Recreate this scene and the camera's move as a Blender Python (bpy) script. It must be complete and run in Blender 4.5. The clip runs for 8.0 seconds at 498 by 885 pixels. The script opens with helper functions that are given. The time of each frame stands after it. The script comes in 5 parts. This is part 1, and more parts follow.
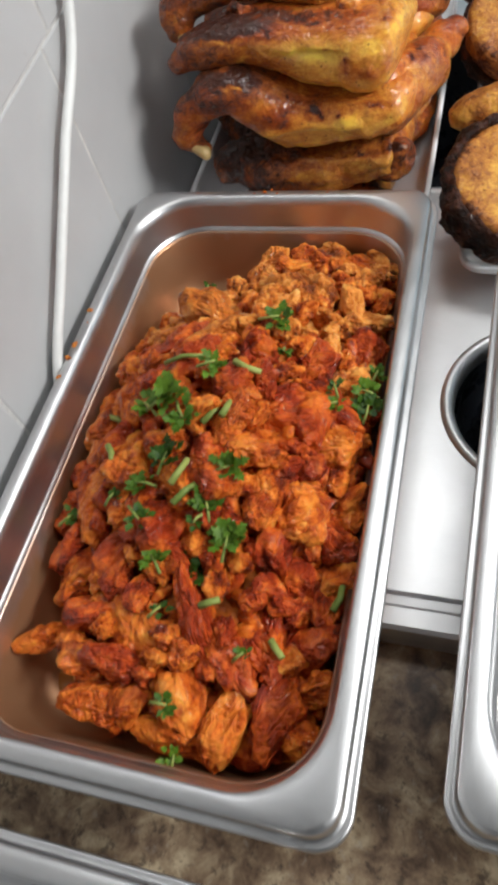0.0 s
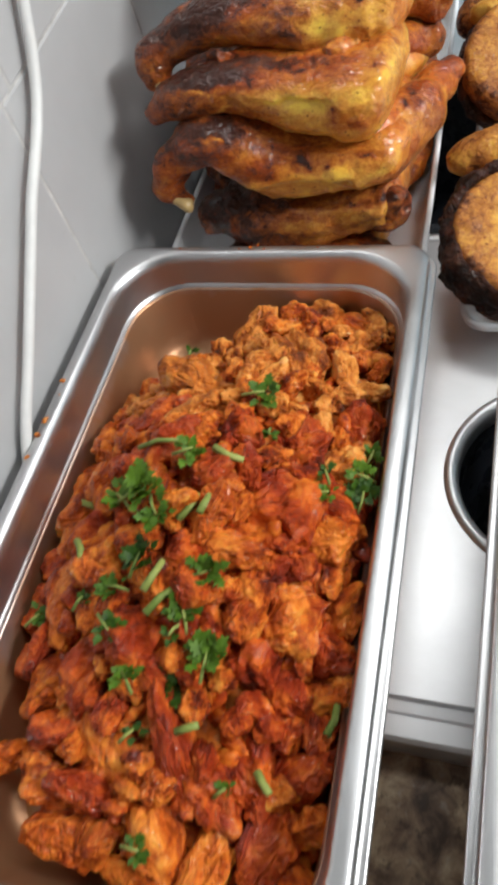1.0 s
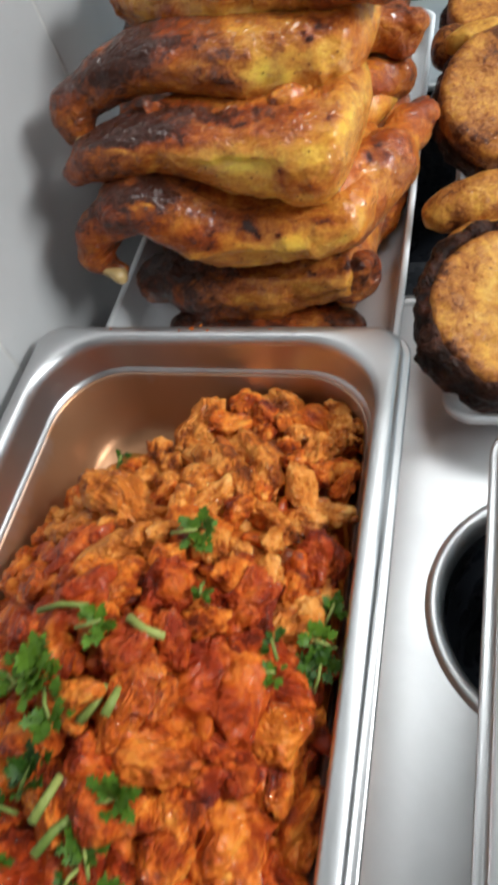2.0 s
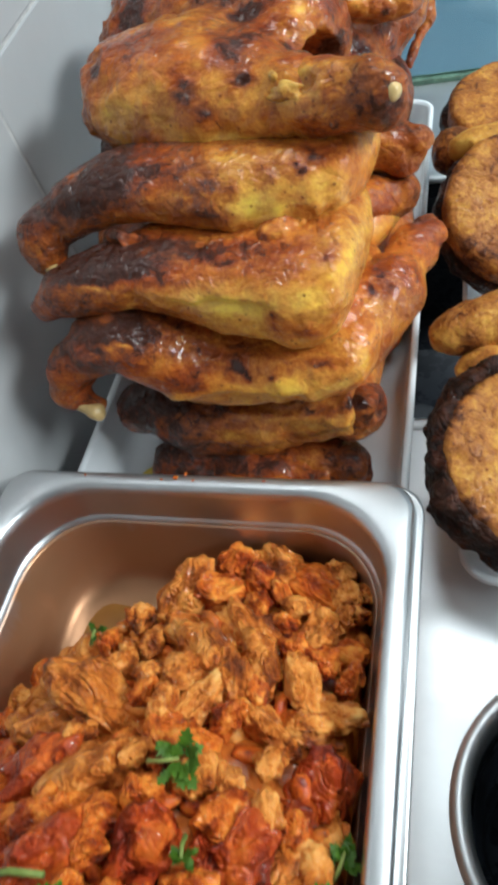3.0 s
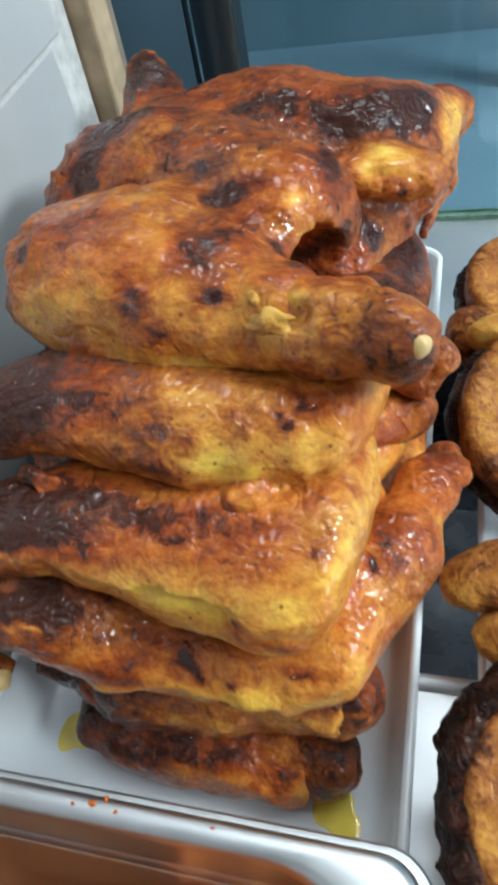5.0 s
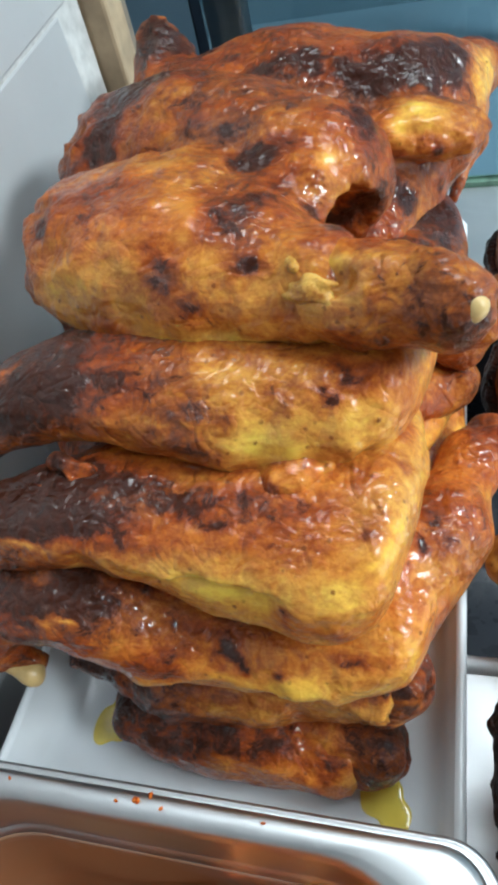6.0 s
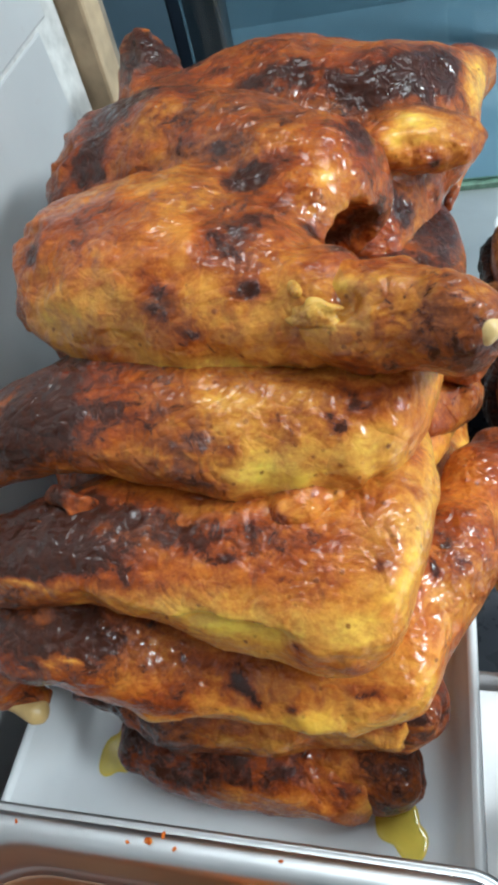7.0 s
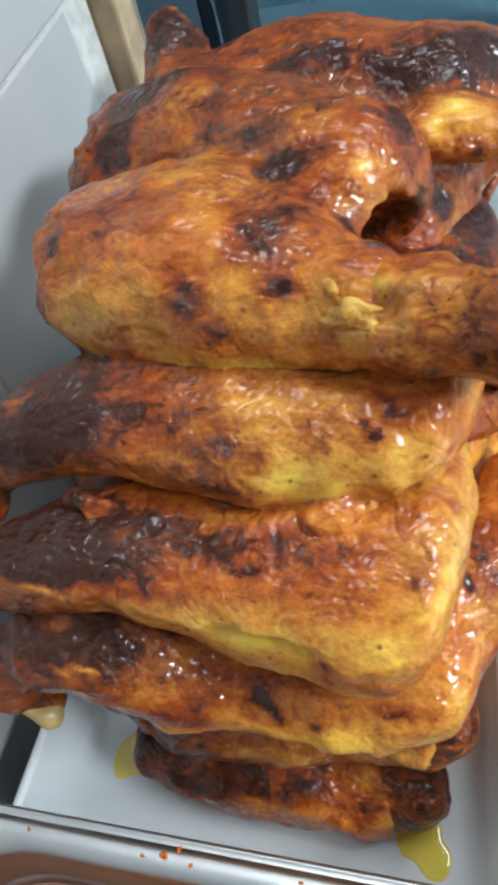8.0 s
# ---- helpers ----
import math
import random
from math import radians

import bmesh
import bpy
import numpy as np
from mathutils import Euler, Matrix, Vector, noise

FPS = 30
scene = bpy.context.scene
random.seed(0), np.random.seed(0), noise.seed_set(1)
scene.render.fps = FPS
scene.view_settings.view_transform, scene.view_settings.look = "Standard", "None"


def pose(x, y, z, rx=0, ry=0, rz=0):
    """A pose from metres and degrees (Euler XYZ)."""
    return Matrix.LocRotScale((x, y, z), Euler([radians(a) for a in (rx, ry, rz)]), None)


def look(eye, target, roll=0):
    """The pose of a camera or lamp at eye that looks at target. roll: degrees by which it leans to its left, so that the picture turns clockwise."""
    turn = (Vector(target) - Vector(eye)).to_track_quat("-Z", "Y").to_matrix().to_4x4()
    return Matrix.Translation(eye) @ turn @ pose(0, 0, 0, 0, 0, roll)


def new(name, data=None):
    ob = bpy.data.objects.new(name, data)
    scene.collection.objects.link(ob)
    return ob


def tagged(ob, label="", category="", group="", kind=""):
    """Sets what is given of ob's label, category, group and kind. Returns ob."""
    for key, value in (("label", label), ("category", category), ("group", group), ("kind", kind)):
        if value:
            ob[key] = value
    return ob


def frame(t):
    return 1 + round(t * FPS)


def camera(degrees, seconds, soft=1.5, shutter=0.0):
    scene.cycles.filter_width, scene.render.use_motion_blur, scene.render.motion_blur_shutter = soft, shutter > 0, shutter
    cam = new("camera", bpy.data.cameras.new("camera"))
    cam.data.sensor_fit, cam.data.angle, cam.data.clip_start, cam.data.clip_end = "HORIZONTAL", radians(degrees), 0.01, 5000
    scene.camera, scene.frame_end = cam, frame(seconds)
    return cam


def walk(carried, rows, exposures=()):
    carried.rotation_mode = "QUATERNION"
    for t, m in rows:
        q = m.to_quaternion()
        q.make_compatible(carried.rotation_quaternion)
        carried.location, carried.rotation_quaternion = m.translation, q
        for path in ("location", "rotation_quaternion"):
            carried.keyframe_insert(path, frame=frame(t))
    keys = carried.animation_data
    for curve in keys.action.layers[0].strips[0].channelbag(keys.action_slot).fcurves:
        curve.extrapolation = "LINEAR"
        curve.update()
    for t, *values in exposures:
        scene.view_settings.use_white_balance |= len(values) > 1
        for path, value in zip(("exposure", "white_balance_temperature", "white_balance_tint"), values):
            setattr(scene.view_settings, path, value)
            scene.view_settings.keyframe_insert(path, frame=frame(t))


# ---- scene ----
cam = camera(39.2, 8.0, 3.7, 0.5)
PATH = [
    (0, (0.023, -0.339, 0.259), (-0.537, 0.672, -1.373), -18.8),
    (0.5, (0.026, -0.317, 0.256), (-0.554, 0.694, -1.37), -20.4),
    (1, (0.021, -0.295, 0.25), (-0.558, 0.75, -1.354), -19.7),
    (1.5, (0.023, -0.251, 0.238), (-0.544, 0.8, -1.365), -19.9),
    (2, (0.023, -0.216, 0.226), (-0.544, 0.845, -1.372), -20.3),
    (2.2, (0.024, -0.201, 0.226), (-0.519, 0.897, -1.355), -19.4),
    (3.3, (0.011, -0.14, 0.225), (-0.559, 1.026, -1.297), -19.6),
    (3.5, (0.011, -0.13, 0.228), (-0.552, 1.052, -1.284), -19.7),
    (4, (0.01, -0.1, 0.224), (-0.517, 1.116, -1.275), -18.2),
    (4.5, (0.008, -0.068, 0.216), (-0.466, 1.187, -1.268), -14.9),
    (5, (-0.004, -0.05, 0.217), (-0.519, 1.241, -1.221), -13.0),
    (5.2, (-0.006, -0.045, 0.217), (-0.546, 1.24, -1.218), -14.5),
    (6.3, (-0.017, -0.046, 0.208), (-0.557, 1.203, -1.258), -17.1),
    (6.5, (-0.018, -0.044, 0.212), (-0.56, 1.211, -1.247), -18.0),
    (7, (-0.02, -0.038, 0.211), (-0.531, 1.222, -1.256), -16.9),
    (7.5, (-0.02, -0.032, 0.209), (-0.532, 1.228, -1.258), -16.3),
    (8, (-0.025, -0.029, 0.208), (-0.582, 1.19, -1.276), -17.6),
]
walk(cam, [(t, look(eye, target, roll)) for t, eye, target, roll in PATH],
     exposures=((0.0, 0.0, 6350, 8), (2.0, 0.0, 6150, 5), (3.5, 0.0, 5650, -2), (5.0, 0.08, 5600, -2), (8.0, 0.13, 5700, -1)))

# unseen area lamps: first inferred from steel reflections, others added to light the food
LAMPS = ((0.30, 0.60, 1.62, 1.1, 0.30, 12.0), (1.7, -0.15, 1.25, 0.50, 1.1, 72.0), (0.75, 0.22, 1.55, 0.6, 0.22, 4.5))
for lx, ly, lz, lw, ll, power in LAMPS:
    lamp = new("unseen_lamp", bpy.data.lights.new("unseen_lamp", "AREA"))
    lamp.data.shape, lamp.data.size, lamp.data.size_y, lamp.data.energy = "RECTANGLE", lw, ll, power
    lamp.data.color = (1.0, 0.985, 0.97)
    lamp.location = (lx, ly, lz)
scene.view_settings.exposure = 0.0

# world: daylight outside is dim and cool, the room is closed
world = bpy.data.worlds.new("world")
scene.world = world
world.use_nodes = True
wnt = world.node_tree
wbg = wnt.nodes["Background"]
wsky = wnt.nodes.new("ShaderNodeTexSky")
wsky.sky_type, wsky.sun_disc = "NISHITA", False
wsky.sun_elevation, wsky.sun_rotation = radians(35), radians(20)
wnt.links.new(wsky.outputs[0], wbg.inputs[0])
wbg.inputs[1].default_value = 0.05


# ---- helpers of this scene ----
def part(name, bm, mat, parent=None, label="", smooth=True):
    """Links a bmesh (or a mesh) as one mesh object, under parent if given."""
    if isinstance(bm, bpy.types.Mesh):
        me = bm
    else:
        me = bpy.data.meshes.new(name)
        bm.to_mesh(me)
        bm.free()
    if mat is not None:
        me.materials.clear()
        me.materials.append(mat)
    if smooth:
        me.shade_smooth()
    ob = new(name, me)
    if parent is not None:
        ob.parent = parent
    if label:
        tagged(ob, label)
    return ob


def thing(name, label, category, loc=(0, 0, 0), group="", kind=""):
    ob = new(name)
    ob.empty_display_size = 0.02
    ob.location = loc
    return tagged(ob, label, category, group, kind)


def box(bm, x0, x1, y0, y1, z0, z1, bevel=0.0):
    vs = [bm.verts.new((x, y, z)) for z in (z0, z1) for y in (y0, y1) for x in (x0, x1)]
    fs = [(0, 2, 3, 1), (4, 5, 7, 6), (0, 1, 5, 4), (2, 6, 7, 3), (0, 4, 6, 2), (1, 3, 7, 5)]
    faces = [bm.faces.new([vs[i] for i in f]) for f in fs]
    if bevel:
        edges = list({e for f in faces for e in f.edges})
        bmesh.ops.bevel(bm, geom=edges, offset=bevel, segments=2, affect="EDGES", profile=0.5)
    return bm


def ring(hx, hy, r, z, n=8, cx=0.0, cy=0.0):
    """Points of a rounded rectangle with half sizes hx, hy and corner radius r."""
    out = []
    for sx, sy, a0 in ((1, 1, 0), (-1, 1, 90), (-1, -1, 180), (1, -1, 270)):
        for i in range(n + 1):
            a = radians(a0 + 90 * i / n)
            out.append((cx + sx * (hx - r) + r * math.cos(a), cy + sy * (hy - r) + r * math.sin(a), z))
    return out


def loft(bm, rings, close=False):
    rows = [[bm.verts.new(p) for p in r] for r in rings]
    m = len(rows[0])
    for a, b in zip(rows, rows[1:]):
        for i in range(m):
            bm.faces.new((a[i], a[(i + 1) % m], b[(i + 1) % m], b[i]))
    if close:
        bm.faces.new(rows[-1])
    return rows


def tube(bm, pts, radii, n=10):
    """A tapered tube along points."""
    pts = [Vector(p) for p in pts]
    rows = []
    side = None
    for i, p in enumerate(pts):
        d = (pts[min(i + 1, len(pts) - 1)] - pts[max(i - 1, 0)]).normalized()
        if side is None:
            side = d.cross(Vector((0.31, 0.2, 0.93))).normalized()
        side = (side - d * side.dot(d)).normalized()
        up = d.cross(side)
        r = radii[i] if isinstance(radii, (list, tuple)) else radii
        rows.append([bm.verts.new(p + r * (side * math.cos(2 * math.pi * k / n) + up * math.sin(2 * math.pi * k / n))) for k in range(n)])
    for a, b in zip(rows, rows[1:]):
        for k in range(n):
            bm.faces.new((a[k], a[(k + 1) % n], b[(k + 1) % n], b[k]))
    bm.faces.new(list(reversed(rows[0])))
    bm.faces.new(rows[-1])


# lattice noise on numpy arrays of points
def noise3(p, size, seed):
    g = np.random.RandomState(seed).rand(32, 32, 32)
    q = p / size
    i = np.floor(q).astype(int)
    f = q - i
    f = f * f * (3 - 2 * f)
    out = 0
    for dx in (0, 1):
        for dy in (0, 1):
            for dz in (0, 1):
                w = (f[..., 0] if dx else 1 - f[..., 0]) * (f[..., 1] if dy else 1 - f[..., 1]) * (f[..., 2] if dz else 1 - f[..., 2])
                out = out + w * g[(i[..., 0] + dx) % 32, (i[..., 1] + dy) % 32, (i[..., 2] + dz) % 32]
    return out * 2 - 1


def ellipsoid(p, c, r, rz=0.0, rx=0.0, ry=0.0):
    m = np.array(Euler((radians(rx), radians(ry), radians(rz))).to_matrix())
    q = (p - np.array(c)) @ m
    r = np.array(r)
    k = np.sqrt(((q / r) ** 2).sum(-1))
    k2 = np.sqrt(((q / r ** 2) ** 2).sum(-1)) + 1e-9
    return k * (k - 1) / k2


def cone(p, a, b, ra, rb):
    a, b = np.array(a), np.array(b)
    ab = b - a
    t = np.clip(((p - a) @ ab) / (ab @ ab), 0, 1)
    return np.sqrt(((p - a - t[..., None] * ab) ** 2).sum(-1)) - (ra + (rb - ra) * t)


def smin(a, b, k):
    h = np.clip(0.5 + 0.5 * (b - a) / k, 0, 1)
    return b * (1 - h) + a * h - k * h * (1 - h)


def smax(a, b, k):
    return -smin(-a, -b, k)


def net(f, lo, hi, h, name):
    """The zero surface of the field f between lo and hi, as a mesh of quads."""
    ax = [np.arange(lo[i], hi[i] + h, h) for i in range(3)]
    p = np.stack(np.meshgrid(*ax, indexing="ij"), -1)
    v = f(p)
    s = v < 0
    nx, ny, nz = v.shape
    total = np.zeros((nx - 1, ny - 1, nz - 1, 3))
    count = np.zeros((nx - 1, ny - 1, nz - 1))
    base = np.stack(np.meshgrid(np.arange(nx - 1), np.arange(ny - 1), np.arange(nz - 1), indexing="ij"), -1).astype(float)
    for axis in range(3):
        for u in (0, 1):
            for w in (0, 1):
                off0 = [0, 0, 0]
                off0[(axis + 1) % 3], off0[(axis + 2) % 3] = u, w
                off1 = list(off0)
                off1[axis] = 1
                a = v[off0[0]:off0[0] + nx - 1, off0[1]:off0[1] + ny - 1, off0[2]:off0[2] + nz - 1]
                b = v[off1[0]:off1[0] + nx - 1, off1[1]:off1[1] + ny - 1, off1[2]:off1[2] + nz - 1]
                cross = (a < 0) != (b < 0)
                t = np.where(cross, a / np.where(cross, a - b, 1), 0)
                e = np.array(off0, float)
                d = np.zeros(3)
                d[axis] = 1
                total += np.where(cross[..., None], e + t[..., None] * d, 0)
                count += cross
    used = count > 0
    ids = -np.ones(count.shape, int)
    ids[used] = np.arange(used.sum())
    verts = (base[used] + total[used] / count[used][:, None]) * h + np.array(lo)
    faces = []
    for axis in range(3):
        b1, b2 = (axis + 1) % 3, (axis + 2) % 3
        sl0 = [slice(1, -1)] * 3
        sl0[axis] = slice(0, -1)
        sl1 = [slice(1, -1)] * 3
        sl1[axis] = slice(1, None)
        a, b = s[tuple(sl0)], s[tuple(sl1)]
        idx = np.argwhere(a != b)
        flip = a[tuple(idx.T)]
        idx = idx + 1
        idx[:, axis] -= 1
        q = []
        for du, dw in ((0, 0), (1, 0), (1, 1), (0, 1)):
            c = idx.copy()
            c[:, b1] -= 1 - du
            c[:, b2] -= 1 - dw
            q.append(ids[tuple(c.T)])
        q = np.stack(q, 1)
        q[~flip] = q[~flip][:, ::-1]
        faces.append(q)
    faces = np.concatenate(faces)
    me = bpy.data.meshes.new(name)
    me.from_pydata(verts.tolist(), [], faces.tolist())
    me.update()
    return me, verts


def paint(me, name, values):
    at = me.attributes.new(name, "FLOAT", "POINT")
    at.data.foreach_set("value", np.asarray(values, dtype=np.float32))


# ---- materials ----
def mat_new(name):
    m = bpy.data.materials.new(name)
    m.use_nodes = True
    nt = m.node_tree
    return m, nt, nt.nodes["Principled BSDF"]


def node(nt, kind, **vals):
    n = nt.nodes.new(kind)
    for k, v in vals.items():
        k = k.replace("_", " ")
        n.inputs[k].default_value = v
    return n


def coords(nt, scale=(1, 1, 1), space="Object"):
    tc = nt.nodes.new("ShaderNodeTexCoord")
    mp = nt.nodes.new("ShaderNodeMapping")
    mp.inputs["Scale"].default_value = scale
    nt.links.new(tc.outputs[space], mp.inputs[0])
    return mp.outputs[0]


def noise_tex(nt, vec, scale, detail=4.0, rough=0.55, dist=0.0):
    n = node(nt, "ShaderNodeTexNoise", Scale=scale, Detail=detail, Roughness=rough, Distortion=dist)
    nt.links.new(vec, n.inputs["Vector"])
    return n.outputs["Fac"]


def ramp(nt, fac, stops):
    r = nt.nodes.new("ShaderNodeValToRGB")
    els = r.color_ramp.elements
    while len(els) < len(stops):
        els.new(0.5)
    for e, (p, c) in zip(els, stops):
        e.position, e.color = p, (*c, 1) if len(c) == 3 else c
    nt.links.new(fac, r.inputs[0])
    return r.outputs[0]


def math_n(nt, op, a, b=None, c=None, clamp=False):
    n = nt.nodes.new("ShaderNodeMath")
    n.operation, n.use_clamp = op, clamp
    for i, v in enumerate((a, b, c)):
        if v is None:
            continue
        if isinstance(v, (int, float)):
            n.inputs[i].default_value = v
        else:
            nt.links.new(v, n.inputs[i])
    return n.outputs[0]


def bump(nt, bsdf, height, strength, dist=0.001, prev=None):
    b = nt.nodes.new("ShaderNodeBump")
    b.inputs["Strength"].default_value, b.inputs["Distance"].default_value = strength, dist
    nt.links.new(height, b.inputs["Height"])
    if prev is not None:
        nt.links.new(prev, b.inputs["Normal"])
    nt.links.new(b.outputs[0], bsdf.inputs["Normal"])
    return b.outputs[0]


def mixc(nt, fac, a, b):
    m = nt.nodes.new("ShaderNodeMix")
    m.data_type = "RGBA"
    ins = [m.inputs[0], m.inputs[6], m.inputs[7]]
    for sock, v in zip(ins, (fac, a, b)):
        if isinstance(v, tuple):
            sock.default_value = (*v, 1)
        elif isinstance(v, (int, float)):
            sock.default_value = v
        else:
            nt.links.new(v, sock)
    return m.outputs[2]


def steel(name, along=(1, 1, 1), tone=0.62, rough=0.27):
    """Brushed stainless steel: fine streaks across `along`, fingermarks and dull patches."""
    m, nt, b = mat_new(name)
    v = coords(nt, along)
    streak = noise_tex(nt, v, 900, 2)
    w = coords(nt)
    smear = noise_tex(nt, w, 28, 5, 0.6, 0.6)
    b.inputs["Metallic"].default_value = 1
    nt.links.new(ramp(nt, smear, [(0.3, (tone * 0.9,) * 3), (0.7, (tone, tone, tone * 1.01))]), b.inputs["Base Color"])
    r = math_n(nt, "MULTIPLY_ADD", smear, 0.16, rough - 0.08)
    r = math_n(nt, "MULTIPLY_ADD", streak, 0.1, r)
    nt.links.new(r, b.inputs["Roughness"])
    bump(nt, b, streak, 0.08, 0.0002)
    return m


def plain(name, col, rough=0.5, var=0.12, scale=40, metal=0.0, bmp=0.0, bscale=300):
    m, nt, b = mat_new(name)
    v = coords(nt)
    n = noise_tex(nt, v, scale, 6)
    lo = tuple(c * (1 - var) for c in col)
    hi = tuple(min(1, c * (1 + var)) for c in col)
    nt.links.new(ramp(nt, n, [(0.3, lo), (0.7, hi)]), b.inputs["Base Color"])
    nt.links.new(math_n(nt, "MULTIPLY_ADD", n, 0.2, rough - 0.1), b.inputs["Roughness"])
    b.inputs["Metallic"].default_value = metal
    if bmp:
        bump(nt, b, noise_tex(nt, v, bscale, 4), bmp, 0.0008)
    return m


STEEL_PAN = steel("pan_steel", (1, 0.08, 1), 0.60, 0.32)
STEEL_TOP = steel("counter_steel", (0.06, 1, 1), 0.78, 0.40)
PORCELAIN = plain("white_glaze", (0.80, 0.82, 0.84), 0.22, 0.03, 30)
# near-black for the wells and wall gap; puts the gap's shade into colour
NEAR_BLACK = plain("near_black_gloss", (0.020, 0.023, 0.030), 0.28, 0.3, 60)
NEAR_BLACK.node_tree.nodes["Principled BSDF"].inputs["Specular IOR Level"].default_value = 0.4
WHITE_PLASTIC = plain("cable_plastic", (0.74, 0.74, 0.72), 0.42, 0.05, 80)
GROUT = plain("grout", (0.55, 0.54, 0.52), 0.9, 0.2, 120, 0, 0.3)
WOOD = plain("pale_wood", (0.42, 0.31, 0.19), 0.55, 0.25, 60, 0, 0.2)
WOOD_DARK = plain("grey_wood", (0.20, 0.16, 0.12), 0.6, 0.25, 60, 0, 0.2)
PAINT_WALL = plain("wall_paint", (0.22, 0.23, 0.25), 0.8, 0.05, 8)
CEILING_PAINT = plain("ceiling_paint", (0.28, 0.28, 0.28), 0.85, 0.04, 8)
FLOOR_TILE = plain("floor_stone", (0.14, 0.14, 0.14), 0.5, 0.15, 10)
BACKDROP_BLUE = plain("backdrop_blue_grey", (0.14, 0.21, 0.27), 0.45, 0.15, 5)
DARK_PANEL = plain("dark_blue_metal", (0.012, 0.018, 0.028), 0.35, 0.2, 20)


def tile_mat():
    m, nt, b = mat_new("wall_tile_glaze")
    v = coords(nt)
    info = nt.nodes.new("ShaderNodeObjectInfo")
    cloud = noise_tex(nt, v, 9, 5, 0.6)
    spots = noise_tex(nt, v, 90, 3)
    col = ramp(nt, cloud, [(0.25, (0.44, 0.44, 0.44)), (0.75, (0.52, 0.52, 0.52))])
    col = mixc(nt, math_n(nt, "MULTIPLY", info.outputs["Random"], 0.12), col, (0.48, 0.46, 0.45))
    dirt = ramp(nt, spots, [(0.68, (0, 0, 0)), (0.8, (1, 1, 1))])
    col = mixc(nt, math_n(nt, "MULTIPLY", dirt, 0.25), col, (0.33, 0.27, 0.2))
    nt.links.new(col, b.inputs["Base Color"])
    nt.links.new(math_n(nt, "MULTIPLY_ADD", cloud, 0.2, 0.22), b.inputs["Roughness"])
    bump(nt, b, noise_tex(nt, v, 14, 2), 0.12, 0.002)
    return m


TILE = tile_mat()


def granite_mat():
    """Laminate in a stone pattern: tan and brown clouds with dark specks."""
    m, nt, b = mat_new("stone_worktop")
    v = coords(nt)
    big = noise_tex(nt, v, 62, 5, 0.62, 0.35)
    mid = noise_tex(nt, v, 170, 5, 0.65, 0.3)
    fine = noise_tex(nt, v, 420, 3, 0.6)
    col = ramp(nt, big, [(0.32, (0.07, 0.045, 0.030)), (0.44, (0.19, 0.125, 0.080)), (0.54, (0.32, 0.230, 0.145)), (0.66, (0.55, 0.44, 0.29))])
    dark = ramp(nt, mid, [(0.36, (1, 1, 1)), (0.46, (0, 0, 0))])
    col = mixc(nt, math_n(nt, "MULTIPLY", dark, 0.7), col, (0.06, 0.042, 0.032))
    lite = ramp(nt, mid, [(0.60, (0, 0, 0)), (0.72, (1, 1, 1))])
    col = mixc(nt, math_n(nt, "MULTIPLY", lite, 0.5), col, (0.42, 0.38, 0.32))
    speck = ramp(nt, fine, [(0.62, (0, 0, 0)), (0.7, (1, 1, 1))])
    col = mixc(nt, math_n(nt, "MULTIPLY", speck, 0.5), col, (0.07, 0.05, 0.04))
    nt.links.new(col, b.inputs["Base Color"])
    nt.links.new(math_n(nt, "MULTIPLY_ADD", mid, 0.2, 0.25), b.inputs["Roughness"])
    b.inputs["Specular IOR Level"].default_value = 0.3
    bump(nt, b, fine, 0.05, 0.0005)
    return m


GRANITE = granite_mat()


